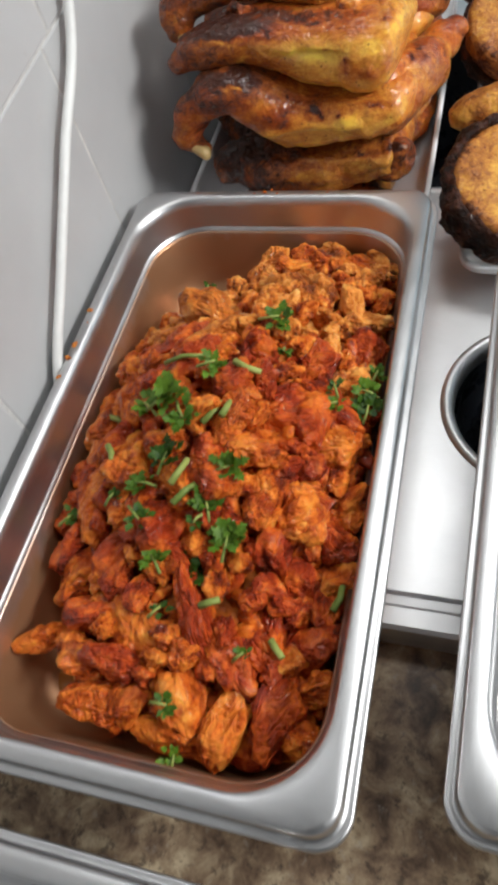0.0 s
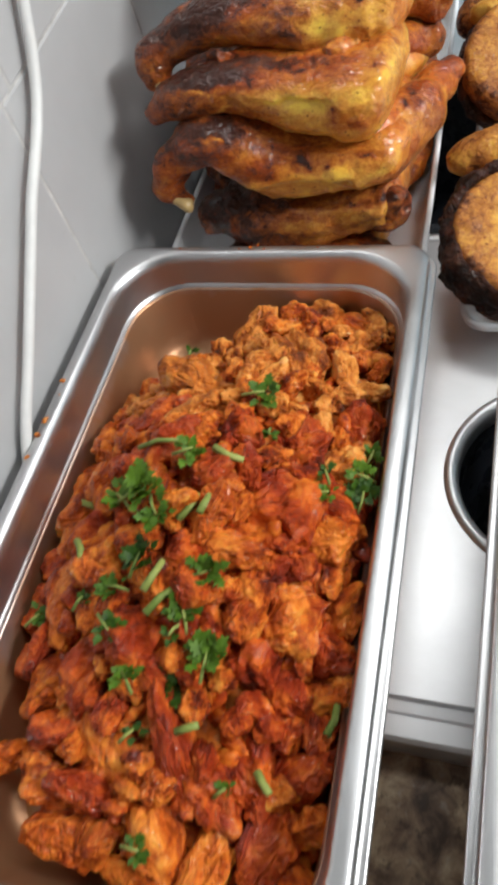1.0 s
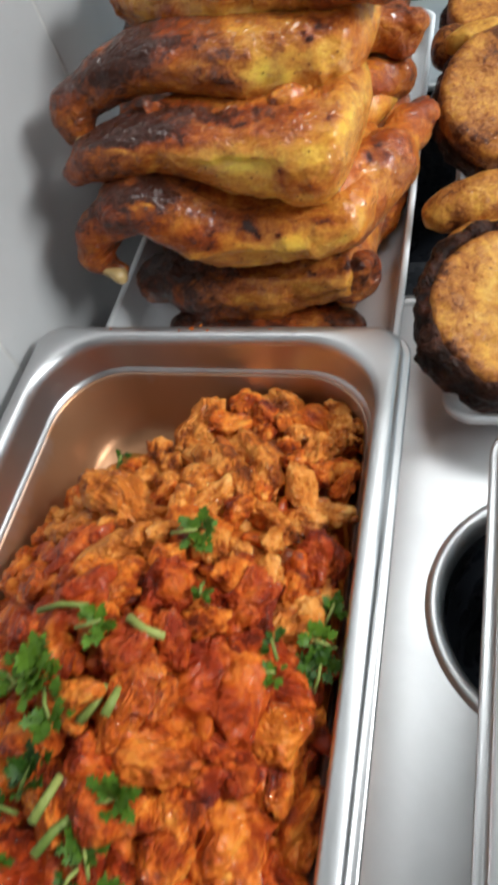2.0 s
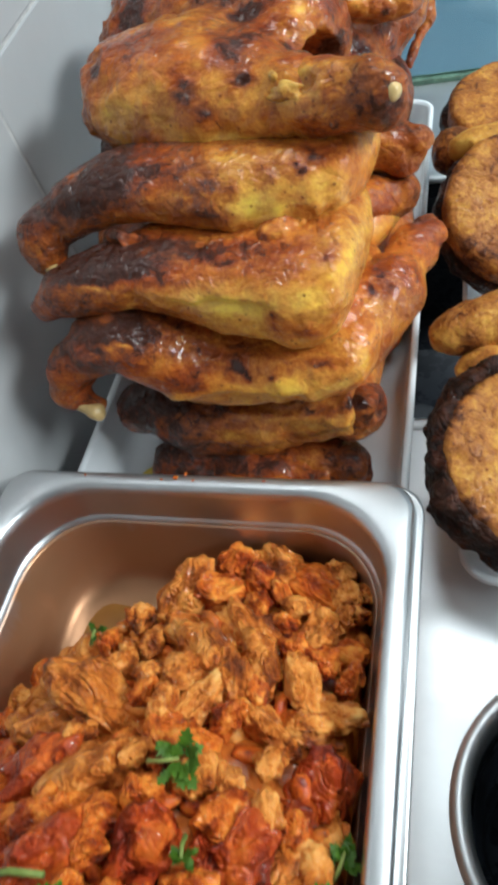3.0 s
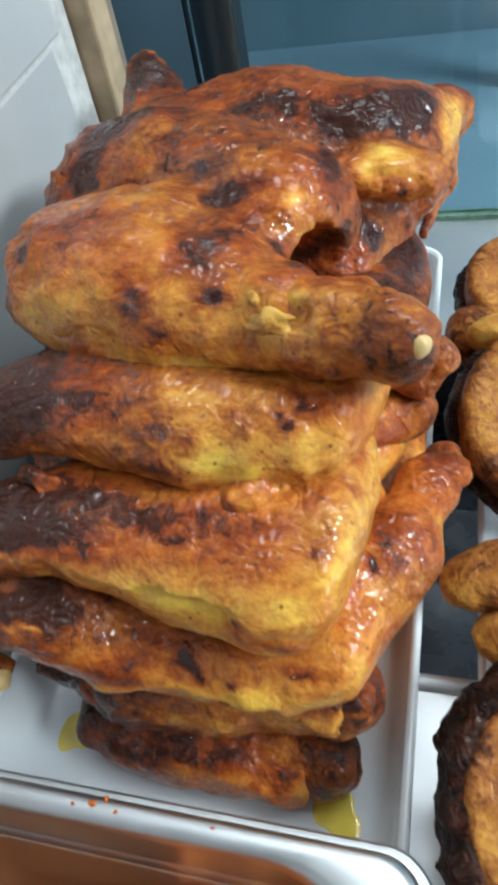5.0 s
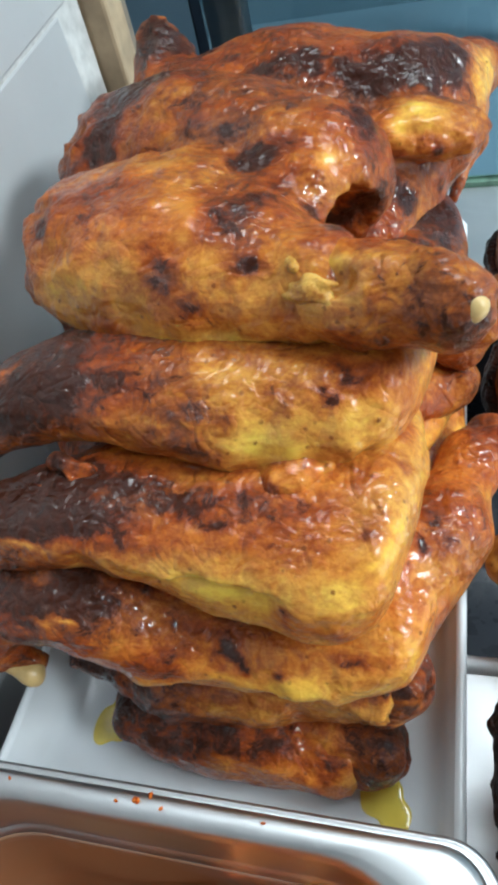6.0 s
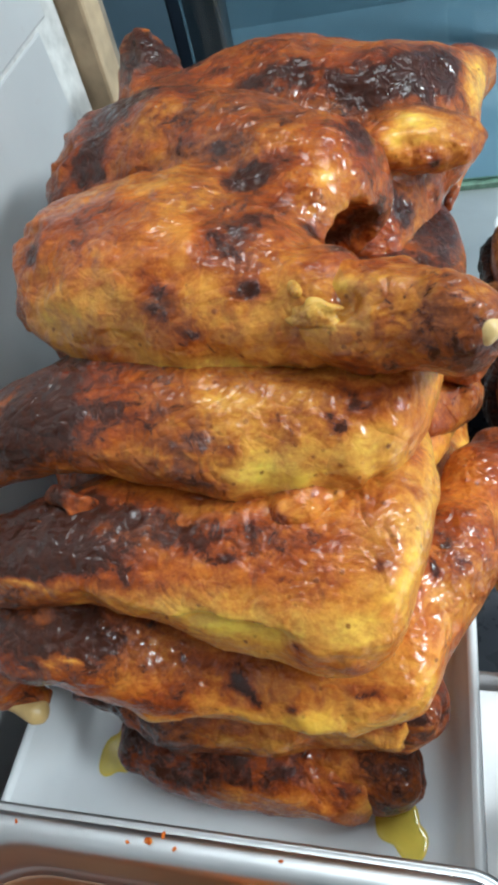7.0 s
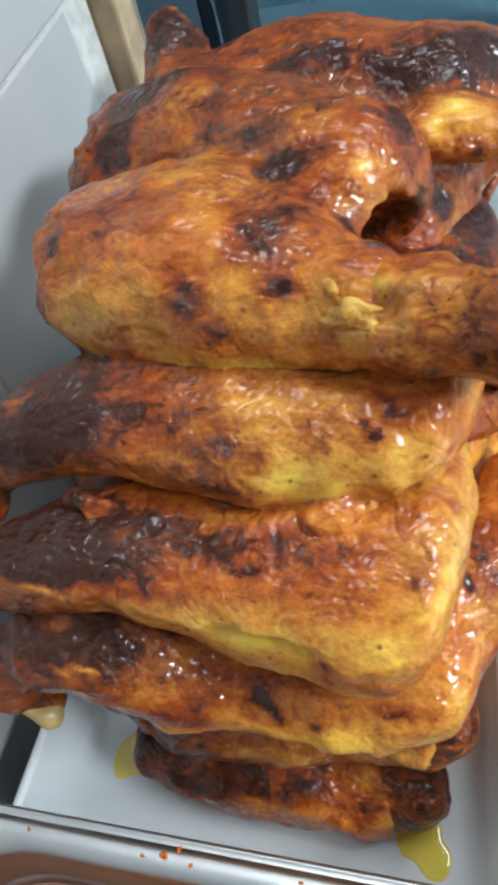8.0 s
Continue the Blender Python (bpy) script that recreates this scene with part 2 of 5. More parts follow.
def roast_mat(name, stops, coat=0.35, rough=0.33, bumps=0.5, spread=1.0, k=1.0, dist=0.0022, dots=0.55, streak=0.15, crust=0.9, sauce=0.0, patchy=0.75, ruddy=0.0):
    """Roast skin or meat: a point attribute says how far it has browned, with some painted shade mixed in; noise breaks
    it up; burnt flecks and blisters sit on it; fat makes it shine. k: metres to one unit of the mesh. sauce: how far
    red sauce covers it.
    """
    m, nt, b = mat_new(name)
    v = coords(nt)
    at = nt.nodes.new("ShaderNodeAttribute")
    at.attribute_name = "char_shade"
    n1 = noise_tex(nt, v, 70 * k, 4, 0.58, 0.5)
    n2 = noise_tex(nt, v, 260 * k, 5, 0.68, 0.4)
    n3 = noise_tex(nt, v, 900 * k, 3, 0.6)
    n4 = noise_tex(nt, coords(nt, (0.35, 1.0, 1.0)), 300 * k, 4, 0.6, 0.8)
    n5 = noise_tex(nt, v, 170 * k, 6, 0.75, 0.9)
    n6 = noise_tex(nt, v, 150 * k, 5, 0.6, 1.6)
    # fine creases of the skin, shade painted as browning: ridges where the noise crosses its middle
    crease = math_n(nt, "MULTIPLY", math_n(nt, "ABSOLUTE", math_n(nt, "SUBTRACT", n6, 0.5)), 7.0, clamp=True)
    f = at.outputs["Fac"]
    for n, a in ((n1, 0.30), (n2, 0.30), (n3, 0.20), (n5, patchy), (n4, streak)):
        f = math_n(nt, "MULTIPLY_ADD", math_n(nt, "SUBTRACT", n, 0.5), a * spread, f)
    f = math_n(nt, "MULTIPLY_ADD", math_n(nt, "SUBTRACT", 1.0, crease), 0.07, f)
    col = ramp(nt, f, stops)
    if ruddy:
        n7 = noise_tex(nt, coords(nt, (0.5, 1.0, 1.0)), 38 * k, 3, 0.5, 0.6)
        red = ramp(nt, f, [(p, (c[0] * 0.98, c[1] * 0.62, c[2] * 0.5)) for p, c in stops])
        col = mixc(nt, math_n(nt, "MULTIPLY", ramp(nt, n7, [(0.42, (0, 0, 0)), (0.60, (1, 1, 1))]), ruddy), col, red)
    # small brown flecks
    vor = node(nt, "ShaderNodeTexVoronoi", Scale=240.0 * k)
    nt.links.new(v, vor.inputs["Vector"])
    pores = ramp(nt, math_n(nt, "MULTIPLY_ADD", n3, 0.35, vor.outputs["Distance"]), [(0.28, (1, 1, 1)), (0.37, (0, 0, 0))])
    gate = ramp(nt, n1, [(0.44, (0, 0, 0)), (0.52, (1, 1, 1))])
    flecks = math_n(nt, "MULTIPLY", pores, gate)
    col = mixc(nt, math_n(nt, "MULTIPLY", flecks, dots), col, (0.17, 0.040, 0.010))
    # burnt crust, with hard edges, where it has browned most
    e = math_n(nt, "MULTIPLY_ADD", at.outputs["Fac"], 0.75, n5)
    burnt = ramp(nt, e, [(0.92, (0, 0, 0)), (1.06, (1, 1, 1))])
    burnt = math_n(nt, "MULTIPLY", burnt, crust)
    col = mixc(nt, burnt, col, mixc(nt, n2, (0.010, 0.005, 0.004), (0.085, 0.022, 0.010)))
    if sauce:
        geo = nt.nodes.new("ShaderNodeNewGeometry")
        s = noise_tex(nt, geo.outputs["Position"], 75, 5, 0.65, 0.8)
        s = ramp(nt, s, [(0.62 - 0.22 * sauce, (0, 0, 0)), (0.76 - 0.22 * sauce, (1, 1, 1))])
        col = mixc(nt, math_n(nt, "MULTIPLY", s, 0.75), col, mixc(nt, n2, (0.13, 0.010, 0.004), (0.46, 0.050, 0.010)))
    nt.links.new(col, b.inputs["Base Color"])
    r = math_n(nt, "MULTIPLY_ADD", math_n(nt, "SUBTRACT", n2, 0.5), 0.4, rough)
    nt.links.new(math_n(nt, "MULTIPLY_ADD", burnt, -0.06, r), b.inputs["Roughness"])
    fat = ramp(nt, n1, [(0.35, (0.35, 0.35, 0.35)), (0.62, (1, 1, 1))])
    nt.links.new(math_n(nt, "MULTIPLY", fat, coat), b.inputs["Coat Weight"])
    b.inputs["Coat Roughness"].default_value = 0.08
    b.inputs["Specular IOR Level"].default_value = 0.10
    b.inputs["Subsurface Weight"].default_value = 0.12
    b.inputs["Subsurface Radius"].default_value = (1.0, 0.32, 0.08)
    b.inputs["Subsurface Scale"].default_value = 0.0028
    # relief: smooth wet wrinkles for the fat's shine, finer grain for the flesh below
    w1 = noise_tex(nt, v, 210 * k, 1.5, 0.45, 1.0)
    w2 = noise_tex(nt, v, 95 * k, 1.0, 0.4, 1.4)
    wet = math_n(nt, "MULTIPLY_ADD", math_n(nt, "ABSOLUTE", math_n(nt, "SUBTRACT", w2, 0.5)), 1.6, w1)
    wet = math_n(nt, "MULTIPLY_ADD", flecks, 0.12, wet)
    h = math_n(nt, "MULTIPLY_ADD", n2, 0.35, wet)
    h = math_n(nt, "MULTIPLY_ADD", n4, streak, h)
    h = math_n(nt, "MULTIPLY_ADD", burnt, 0.22, h)
    bump(nt, b, h, bumps, dist)
    cb = nt.nodes.new("ShaderNodeBump")
    taut = ramp(nt, f, [(0.12, (0.35, 0.35, 0.35)), (0.5, (1, 1, 1))])
    for x in [x for x in nt.nodes if x.bl_idname == "ShaderNodeBump"]:
        nt.links.new(math_n(nt, "MULTIPLY", taut, bumps), x.inputs["Strength"])
    cb.inputs["Strength"].default_value, cb.inputs["Distance"].default_value = bumps, dist
    nt.links.new(math_n(nt, "MULTIPLY_ADD", burnt, 0.12, wet), cb.inputs["Height"])
    nt.links.new(cb.outputs[0], b.inputs["Coat Normal"])
    return m


SKIN = roast_mat("roast_skin", [(0.0, (0.88, 0.62, 0.090)), (0.12, (0.78, 0.47, 0.075)), (0.25, (0.64, 0.310, 0.055)), (0.38, (0.48, 0.175, 0.028)), (0.50, (0.31, 0.082, 0.016)), (0.63, (0.165, 0.040, 0.012)), (0.77, (0.060, 0.018, 0.009)), (0.92, (0.014, 0.007, 0.006))], 0.85, 0.36, 0.62, 0.85, dots=0.75, streak=0.42, patchy=0.36, ruddy=0.70)
CK = 0.026
CHOP = dict(coat=0.6, rough=0.48, bumps=0.55, spread=1.3, k=CK, dist=0.035, dots=0.3, streak=0.12, crust=0.35)
MEAT_PALE = roast_mat("fried_meat_pale", [(0.0, (0.80, 0.42, 0.12)), (0.25, (0.74, 0.285, 0.055)), (0.48, (0.58, 0.160, 0.022)), (0.70, (0.36, 0.080, 0.014)), (0.95, (0.09, 0.02, 0.008))], sauce=0.12, **CHOP)
MEAT_ORANGE = roast_mat("fried_meat_orange", [(0.0, (0.78, 0.34, 0.06)), (0.25, (0.72, 0.205, 0.025)), (0.48, (0.56, 0.105, 0.011)), (0.70, (0.30, 0.038, 0.007)), (0.95, (0.08, 0.013, 0.006))], sauce=0.4, **CHOP)
MEAT_RED = roast_mat("fried_meat_red", [(0.0, (0.72, 0.21, 0.03)), (0.25, (0.62, 0.12, 0.014)), (0.48, (0.42, 0.052, 0.008)), (0.70, (0.20, 0.020, 0.006)), (0.95, (0.06, 0.010, 0.005))], sauce=0.8, **CHOP)
FINE = dict(CHOP, k=1.0, dist=0.0012)
SHRED_PALE = roast_mat("shred_pale", [(0.0, (0.80, 0.42, 0.12)), (0.25, (0.74, 0.285, 0.055)), (0.48, (0.58, 0.160, 0.022)), (0.70, (0.36, 0.080, 0.014)), (0.95, (0.09, 0.02, 0.008))], sauce=0.2, **FINE)
SHRED_ORANGE = roast_mat("shred_orange", [(0.0, (0.78, 0.34, 0.06)), (0.25, (0.72, 0.205, 0.025)), (0.48, (0.56, 0.105, 0.011)), (0.70, (0.30, 0.038, 0.007)), (0.95, (0.08, 0.013, 0.006))], sauce=0.4, **FINE)
SHRED_RED = roast_mat("shred_red", [(0.0, (0.72, 0.21, 0.03)), (0.25, (0.62, 0.12, 0.014)), (0.48, (0.42, 0.052, 0.008)), (0.70, (0.20, 0.020, 0.006)), (0.95, (0.06, 0.010, 0.005))], sauce=0.8, **FINE)
SAUCE = roast_mat("sauce_crumbs", [(0.0, (0.46, 0.12, 0.015)), (0.5, (0.22, 0.035, 0.006)), (1.0, (0.06, 0.01, 0.005))], 0.4, 0.5, 0.9, 0.9, sauce=0.4)
FRIED = roast_mat("fried_slice_flesh", [(0.0, (0.72, 0.45, 0.09)), (0.22, (0.60, 0.30, 0.055)), (0.42, (0.42, 0.165, 0.036)), (0.62, (0.24, 0.080, 0.022)), (0.9, (0.04, 0.02, 0.012))], 0.25, 0.5, 0.5, 1.35, 1.0, 0.0022, 0.85, 0.0, 0.7)
CRUST = roast_mat("charred_rind", [(0.0, (0.16, 0.055, 0.022)), (0.35, (0.055, 0.02, 0.012)), (0.6, (0.016, 0.011, 0.01)), (1.0, (0.007, 0.006, 0.006))], 0.25, 0.45, 1.0, 0.9, 1.0, 0.004)
TENDON = roast_mat("torn_tendon", [(0.0, (0.76, 0.52, 0.15)), (0.4, (0.64, 0.36, 0.07)), (0.7, (0.44, 0.18, 0.03)), (1.0, (0.20, 0.05, 0.012))], 0.9, 0.35, 0.5, 1.2, 2.0, 0.001, 0.1, 0.6, 0.1)
BONE = plain("bone", (0.60, 0.42, 0.17), 0.35, 0.2, 150, 0, 0.2)


def leaf_mat(name, lo, hi):
    m, nt, b = mat_new(name)
    v = coords(nt)
    info = nt.nodes.new("ShaderNodeObjectInfo")
    n = noise_tex(nt, v, 260, 4)
    f = math_n(nt, "MULTIPLY_ADD", info.outputs["Random"], 0.4, math_n(nt, "MULTIPLY", n, 0.7))
    nt.links.new(ramp(nt, f, [(0.25, lo), (0.8, hi)]), b.inputs["Base Color"])
    b.inputs["Roughness"].default_value = 0.5
    b.inputs["Specular IOR Level"].default_value = 0.25
    bump(nt, b, noise_tex(nt, v, 500, 3), 0.3, 0.0006)
    return m


LEAF = leaf_mat("parsley_leaf", (0.014, 0.045, 0.003), (0.10, 0.19, 0.012))
STALK = leaf_mat("parsley_stalk", (0.13, 0.19, 0.035), (0.34, 0.37, 0.10))


def juice_mat(name, col, rough=0.08):
    m, nt, b = mat_new(name)
    v = coords(nt)
    n = noise_tex(nt, v, 90, 4)
    nt.links.new(ramp(nt, n, [(0.3, tuple(c * 0.82 for c in col)), (0.7, col)]), b.inputs["Base Color"])
    b.inputs["Roughness"].default_value = rough
    b.inputs["Coat Weight"].default_value = 0.5
    return m


JUICE = juice_mat("yellow_fat", (0.98, 0.76, 0.12))


def oily_steel():
    """The inside of the pan in use: steel coated with orange cooking oil, thicker and streaky towards its floor; the
    orange also paints in the food's reflection.
    """
    m = steel("oily_pan_steel", (1, 0.08, 1), 0.53, 0.30)
    nt = m.node_tree
    b = nt.nodes["Principled BSDF"]
    v = coords(nt)
    z = nt.nodes.new("ShaderNodeSeparateXYZ")
    nt.links.new(v, z.inputs[0])
    n = noise_tex(nt, v, 26, 4, 0.6, 0.8)
    deep = math_n(nt, "MULTIPLY_ADD", z.outputs[2], -22.0, math_n(nt, "MULTIPLY_ADD", n, 0.9, -0.45))
    oil_reflect = ramp(nt, deep, [(0.0, (0, 0, 0)), (0.6, (1, 1, 1))])
    base = b.inputs["Base Color"].links[0].from_socket
    nt.links.new(mixc(nt, math_n(nt, "MULTIPLY", oil_reflect, 0.85), base, (0.40, 0.165, 0.040)), b.inputs["Base Color"])
    nt.links.new(math_n(nt, "MULTIPLY_ADD", oil_reflect, -0.35, 1.0), b.inputs["Metallic"])
    return m


STEEL_OILY = oily_steel()
OIL = juice_mat("orange_oil", (0.36, 0.16, 0.035), 0.2)


def glass_mat():
    m, nt, b = mat_new("clear_glass")
    b.inputs["Base Color"].default_value = (0.80, 0.93, 0.93, 1)
    b.inputs["Roughness"].default_value = 0.02
    b.inputs["Transmission Weight"].default_value = 1.0
    b.inputs["IOR"].default_value = 1.45
    return m


GLASS = glass_mat()

# ---- levels (pan rim at z = 0) ----
Z_TOP = -0.062     # steel serving top
Z_STONE = -0.084   # stone-pattern worktop
WALL_X = -0.188


# ---- structure ----
def slab(name, x0, x1, y0, y1, z0, z1, mat, label, cat, bevel=0.0):
    ob = part(name, box(bmesh.new(), x0, x1, y0, y1, z0, z1, bevel), mat, smooth=False)
    return tagged(ob, label, cat, kind="structure")


# unseen floor, ceiling and painted walls added to close the room; greys limit bounce
slab("floor", -2.2, 2.6, -2.2, 2.8, -1.06, -0.98, FLOOR_TILE, "grey stone floor of the food shop", "floor")
slab("ceiling", -2.2, 2.6, -2.2, 2.8, 1.70, 1.78, CEILING_PAINT, "plain grey painted shop ceiling", "ceiling")
slab("wall_right", 2.5, 2.6, -2.2, 2.8, -0.98, 1.70, PAINT_WALL, "plain grey painted wall", "wall")
slab("wall_rear", -2.2, 2.5, -2.2, -2.1, -0.98, 1.70, PAINT_WALL, "plain grey painted wall", "wall")
slab("wall_front", -2.2, 2.5, 2.7, 2.8, -0.98, 1.70, PAINT_WALL, "plain grey painted wall", "wall")
slab("wall_far", -2.2, -2.1, 0.5, 2.7, -0.98, 1.70, PAINT_WALL, "plain grey painted wall", "wall")
wall = slab("wall_left", WALL_X - 0.10, WALL_X - 0.0006, -2.1, 0.305, -0.98, 1.70, GROUT, "white glazed tiled wall beside the food counter", "wall")
slab("worktop", -0.186, 2.0, -0.75, -0.205, Z_STONE - 0.04, Z_STONE, GRANITE, "brown stone-pattern laminate worktop", "worktop", 0.003)
slab("worktop_base", -0.186, 1.95, -0.70, -0.205, -0.98, Z_STONE - 0.04, PAINT_WALL, "plain grey counter base under the worktop", "counter")
slab("serving_base", -0.186, 1.95, -0.205, 0.44, -0.98, -0.30, PAINT_WALL, "plain grey base under the bain-marie", "counter")
slab("serving_end", -0.186, 0.95, 0.428, 0.44, -0.30, Z_TOP - 0.002, PAINT_WALL, "plain grey end panel of the bain-marie", "panel")
# added backdrop and floor: blue-grey stands in for the dim room view
slab("backdrop_panel", -0.9, 2.2, 1.00, 1.06, -0.98, 0.9, BACKDROP_BLUE, "added blue-grey backdrop for the dim room view behind the display glass", "panel")
slab("backdrop_floor", -0.30, 2.0, 0.47, 1.00, -0.16, -0.12, BACKDROP_BLUE, "added blue-grey backdrop floor behind the display glass", "ledge", 0.004)

# power cable hanging in front of the tiles
cable = thing("power_cable", "white power cable hanging down the tiled wall", "cable")
bm = bmesh.new()
cpts = [Vector(p) for p in ((-0.1822, 0.10, 0.62), (-0.1822, 0.075, 0.40), (-0.1820, 0.045, 0.22), (-0.1815, 0.001, 0.112), (-0.1812, -0.055, 0.066), (-0.1810, -0.105, 0.027), (-0.1812, -0.145, -0.006), (-0.1815, -0.170, -0.05), (-0.1815, -0.185, -0.080))]
fine = []
for i in range(len(cpts) - 1):
    p0, p1, p2, p3 = cpts[max(i - 1, 0)], cpts[i], cpts[i + 1], cpts[min(i + 2, len(cpts) - 1)]
    for k in range(8):
        u = k / 8
        fine.append(0.5 * (2 * p1 + (p2 - p0) * u + (2 * p0 - 5 * p1 + 4 * p2 - p3) * u * u + (3 * p1 - p0 - 3 * p2 + p3) * u ** 3))
tube(bm, fine + [cpts[-1]], 0.0028, 12)
part("sheath", bm, WHITE_PLASTIC, cable)

# wooden trim at the end of the tiled wall
trim = thing("wooden_trim", "pale wooden trim boards at the tiled wall's end", "trim", kind="structure")
part("board", box(bmesh.new(), WALL_X - 0.10, WALL_X + 0.012, 0.307, 0.328, Z_STONE, 0.9, 0.002), WOOD, trim, smooth=False)
part("board", box(bmesh.new(), WALL_X - 0.10, WALL_X + 0.004, 0.330, 0.352, Z_STONE, 0.9, 0.002), WOOD_DARK, trim, smooth=False)

# dark posts beyond the glass
for x, w in ((-0.275, 0.03), (0.06, 0.008)):
    p = part("post", box(bmesh.new(), x - w, x + w, 0.80, 0.84, -0.12, 0.7, 0.004), DARK_PANEL, smooth=False)
    tagged(p, "dark blue metal post behind the display glass", "post", "posts behind the glass", "structure")

# display glass
glass = thing("display_glass", "clear upright display glass with a green edge", "display glass", kind="structure")
pane = part("pane", box(bmesh.new(), -0.17, 1.6, 0.430, 0.436, Z_TOP + 0.004, 0.34, 0.0008), GLASS, glass, smooth=False)
pane.visible_shadow = False
part("seal", box(bmesh.new(), -0.17, 1.6, 0.427, 0.439, Z_TOP - 0.001, Z_TOP + 0.004, 0.0008), plain("green_seal", (0.10, 0.17, 0.12), 0.4, 0.5, 200), glass, smooth=False)


# ---- steel serving top with a round and a long opening ----
def grid_face(bm, x0, x1, y0, y1, z):
    return bm.faces.new([bm.verts.new(p) for p in ((x0, y0, z), (x1, y0, z), (x1, y1, z), (x0, y1, z))])


HOLE = (0.0700, -0.0985, 0.0505)
WELL = (-0.183, 0.36, 0.073, 0.30)
X0, X1, Y0, Y1 = -0.186, 0.95, -0.214, 0.427
top = thing("serving_top", "brushed stainless steel bain-marie top with openings", "bain-marie", kind="structure")
bm = bmesh.new()
hx, hy, hr = HOLE
q = 0.075
GAP_X = -0.160
grid_face(bm, X0, hx - q, Y0, -0.060, Z_TOP)
grid_face(bm, GAP_X, hx - q, -0.060, WELL[2], Z_TOP)
grid_face(bm, hx + q, X1, Y0, WELL[2], Z_TOP)
grid_face(bm, hx - q, hx + q, Y0, hy - q, Z_TOP)
grid_face(bm, hx - q, hx + q, hy + q, WELL[2], Z_TOP)
n = 64
outer, inner, low = [], [], []
for i in range(n):
    a = 2 * math.pi * i / n
    c, s = math.cos(a), math.sin(a)
    k = q / max(abs(c), abs(s))
    outer.append(bm.verts.new((hx + k * c, hy + k * s, Z_TOP)))
    inner.append(bm.verts.new((hx + hr * c, hy + hr * s, Z_TOP)))
for i in range(n):
    j = (i + 1) % n
    bm.faces.new((outer[i], outer[j], inner[j], inner[i]))
grid_face(bm, X0, WELL[0], WELL[2], WELL[3], Z_TOP)
grid_face(bm, WELL[1], X1, WELL[2], WELL[3], Z_TOP)
grid_face(bm, X0, X1, WELL[3], Y1, Z_TOP)
part("top_sheet", bm, STEEL_TOP, top, smooth=False)
# near-black sheet under the cut-out stands in for the gap's shade
part("gap_shade", box(bmesh.new(), X0, GAP_X, -0.060, WELL[2], Z_TOP - 0.060, Z_TOP - 0.050), NEAR_BLACK, top, "near-black sheet standing in for shade between wall and tray", smooth=False)
part("side_strip", box(bmesh.new(), -0.1785, -0.1765, -0.060, WELL[2], Z_TOP - 0.012, Z_TOP - 0.002, 0.0005), STEEL_TOP, top, "thin steel strip in the gap", smooth=False)
bm = bmesh.new()
prof = [(Y0, Z_TOP), (Y0 - 0.0010, Z_TOP - 0.0030), (Y0 - 0.0060, Z_TOP - 0.0034), (Y0 - 0.0066, Z_TOP - 0.0008), (Y0 - 0.0080, Z_TOP), (Y0 - 0.0165, Z_TOP - 0.0004), (Y0 - 0.0182, Z_TOP - 0.0025), (Y0 - 0.0185, Z_STONE)]
rows = [[bm.verts.new((x, y, z)) for y, z in prof] for x in (X0, X1)]
for i in range(len(prof) - 1):
    bm.faces.new((rows[0][i + 1], rows[1][i + 1], rows[1][i], rows[0][i]))
part("front_edge", bm, STEEL_TOP, top, smooth=False)
# raised ring of the round opening and the dark pot below it
bm = bmesh.new()
rp = [(hr + 0.006, Z_TOP + 0.0002), (hr + 0.0055, Z_TOP + 0.0018), (hr + 0.003, Z_TOP + 0.003), (hr + 0.0005, Z_TOP + 0.0022), (hr - 0.0015, Z_TOP - 0.002), (hr - 0.002, Z_TOP - 0.010)]
loft(bm, [[(hx + r * math.cos(2 * math.pi * i / 96), hy + r * math.sin(2 * math.pi * i / 96), z) for i in range(96)] for r, z in rp])
part("opening_ring", bm, STEEL_TOP, top, "raised steel ring round the opening")
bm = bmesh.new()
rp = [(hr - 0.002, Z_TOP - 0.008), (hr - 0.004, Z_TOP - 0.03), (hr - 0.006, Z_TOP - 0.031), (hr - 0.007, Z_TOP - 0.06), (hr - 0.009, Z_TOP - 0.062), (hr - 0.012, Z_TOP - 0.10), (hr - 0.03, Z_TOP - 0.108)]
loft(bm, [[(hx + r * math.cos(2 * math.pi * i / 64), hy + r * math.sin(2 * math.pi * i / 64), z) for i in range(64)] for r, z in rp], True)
part("pot_well", bm, NEAR_BLACK, top, "dark round well below the opening")
bm = bmesh.new()
loft(bm, [ring((WELL[1] - WELL[0]) / 2 + d, (WELL[3] - WELL[2]) / 2 + d, 0.004 + d, z, 4, (WELL[0] + WELL[1]) / 2, (WELL[2] + WELL[3]) / 2)
          for d, z in ((0.0015, Z_TOP - 0.0005), (-0.0005, Z_TOP + 0.0018), (-0.006, Z_TOP + 0.0012), (-0.0075, Z_TOP - 0.003))])
part("well_frame", bm, STEEL_TOP, top, "bright steel frame of the long opening")
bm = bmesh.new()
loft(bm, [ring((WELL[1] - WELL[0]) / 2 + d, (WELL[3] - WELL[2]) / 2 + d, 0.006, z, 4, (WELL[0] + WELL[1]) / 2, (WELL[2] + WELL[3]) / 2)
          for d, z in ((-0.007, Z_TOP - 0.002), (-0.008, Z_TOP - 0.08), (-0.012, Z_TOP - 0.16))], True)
part("long_well", bm, NEAR_BLACK, top, "dark long well below the trays")


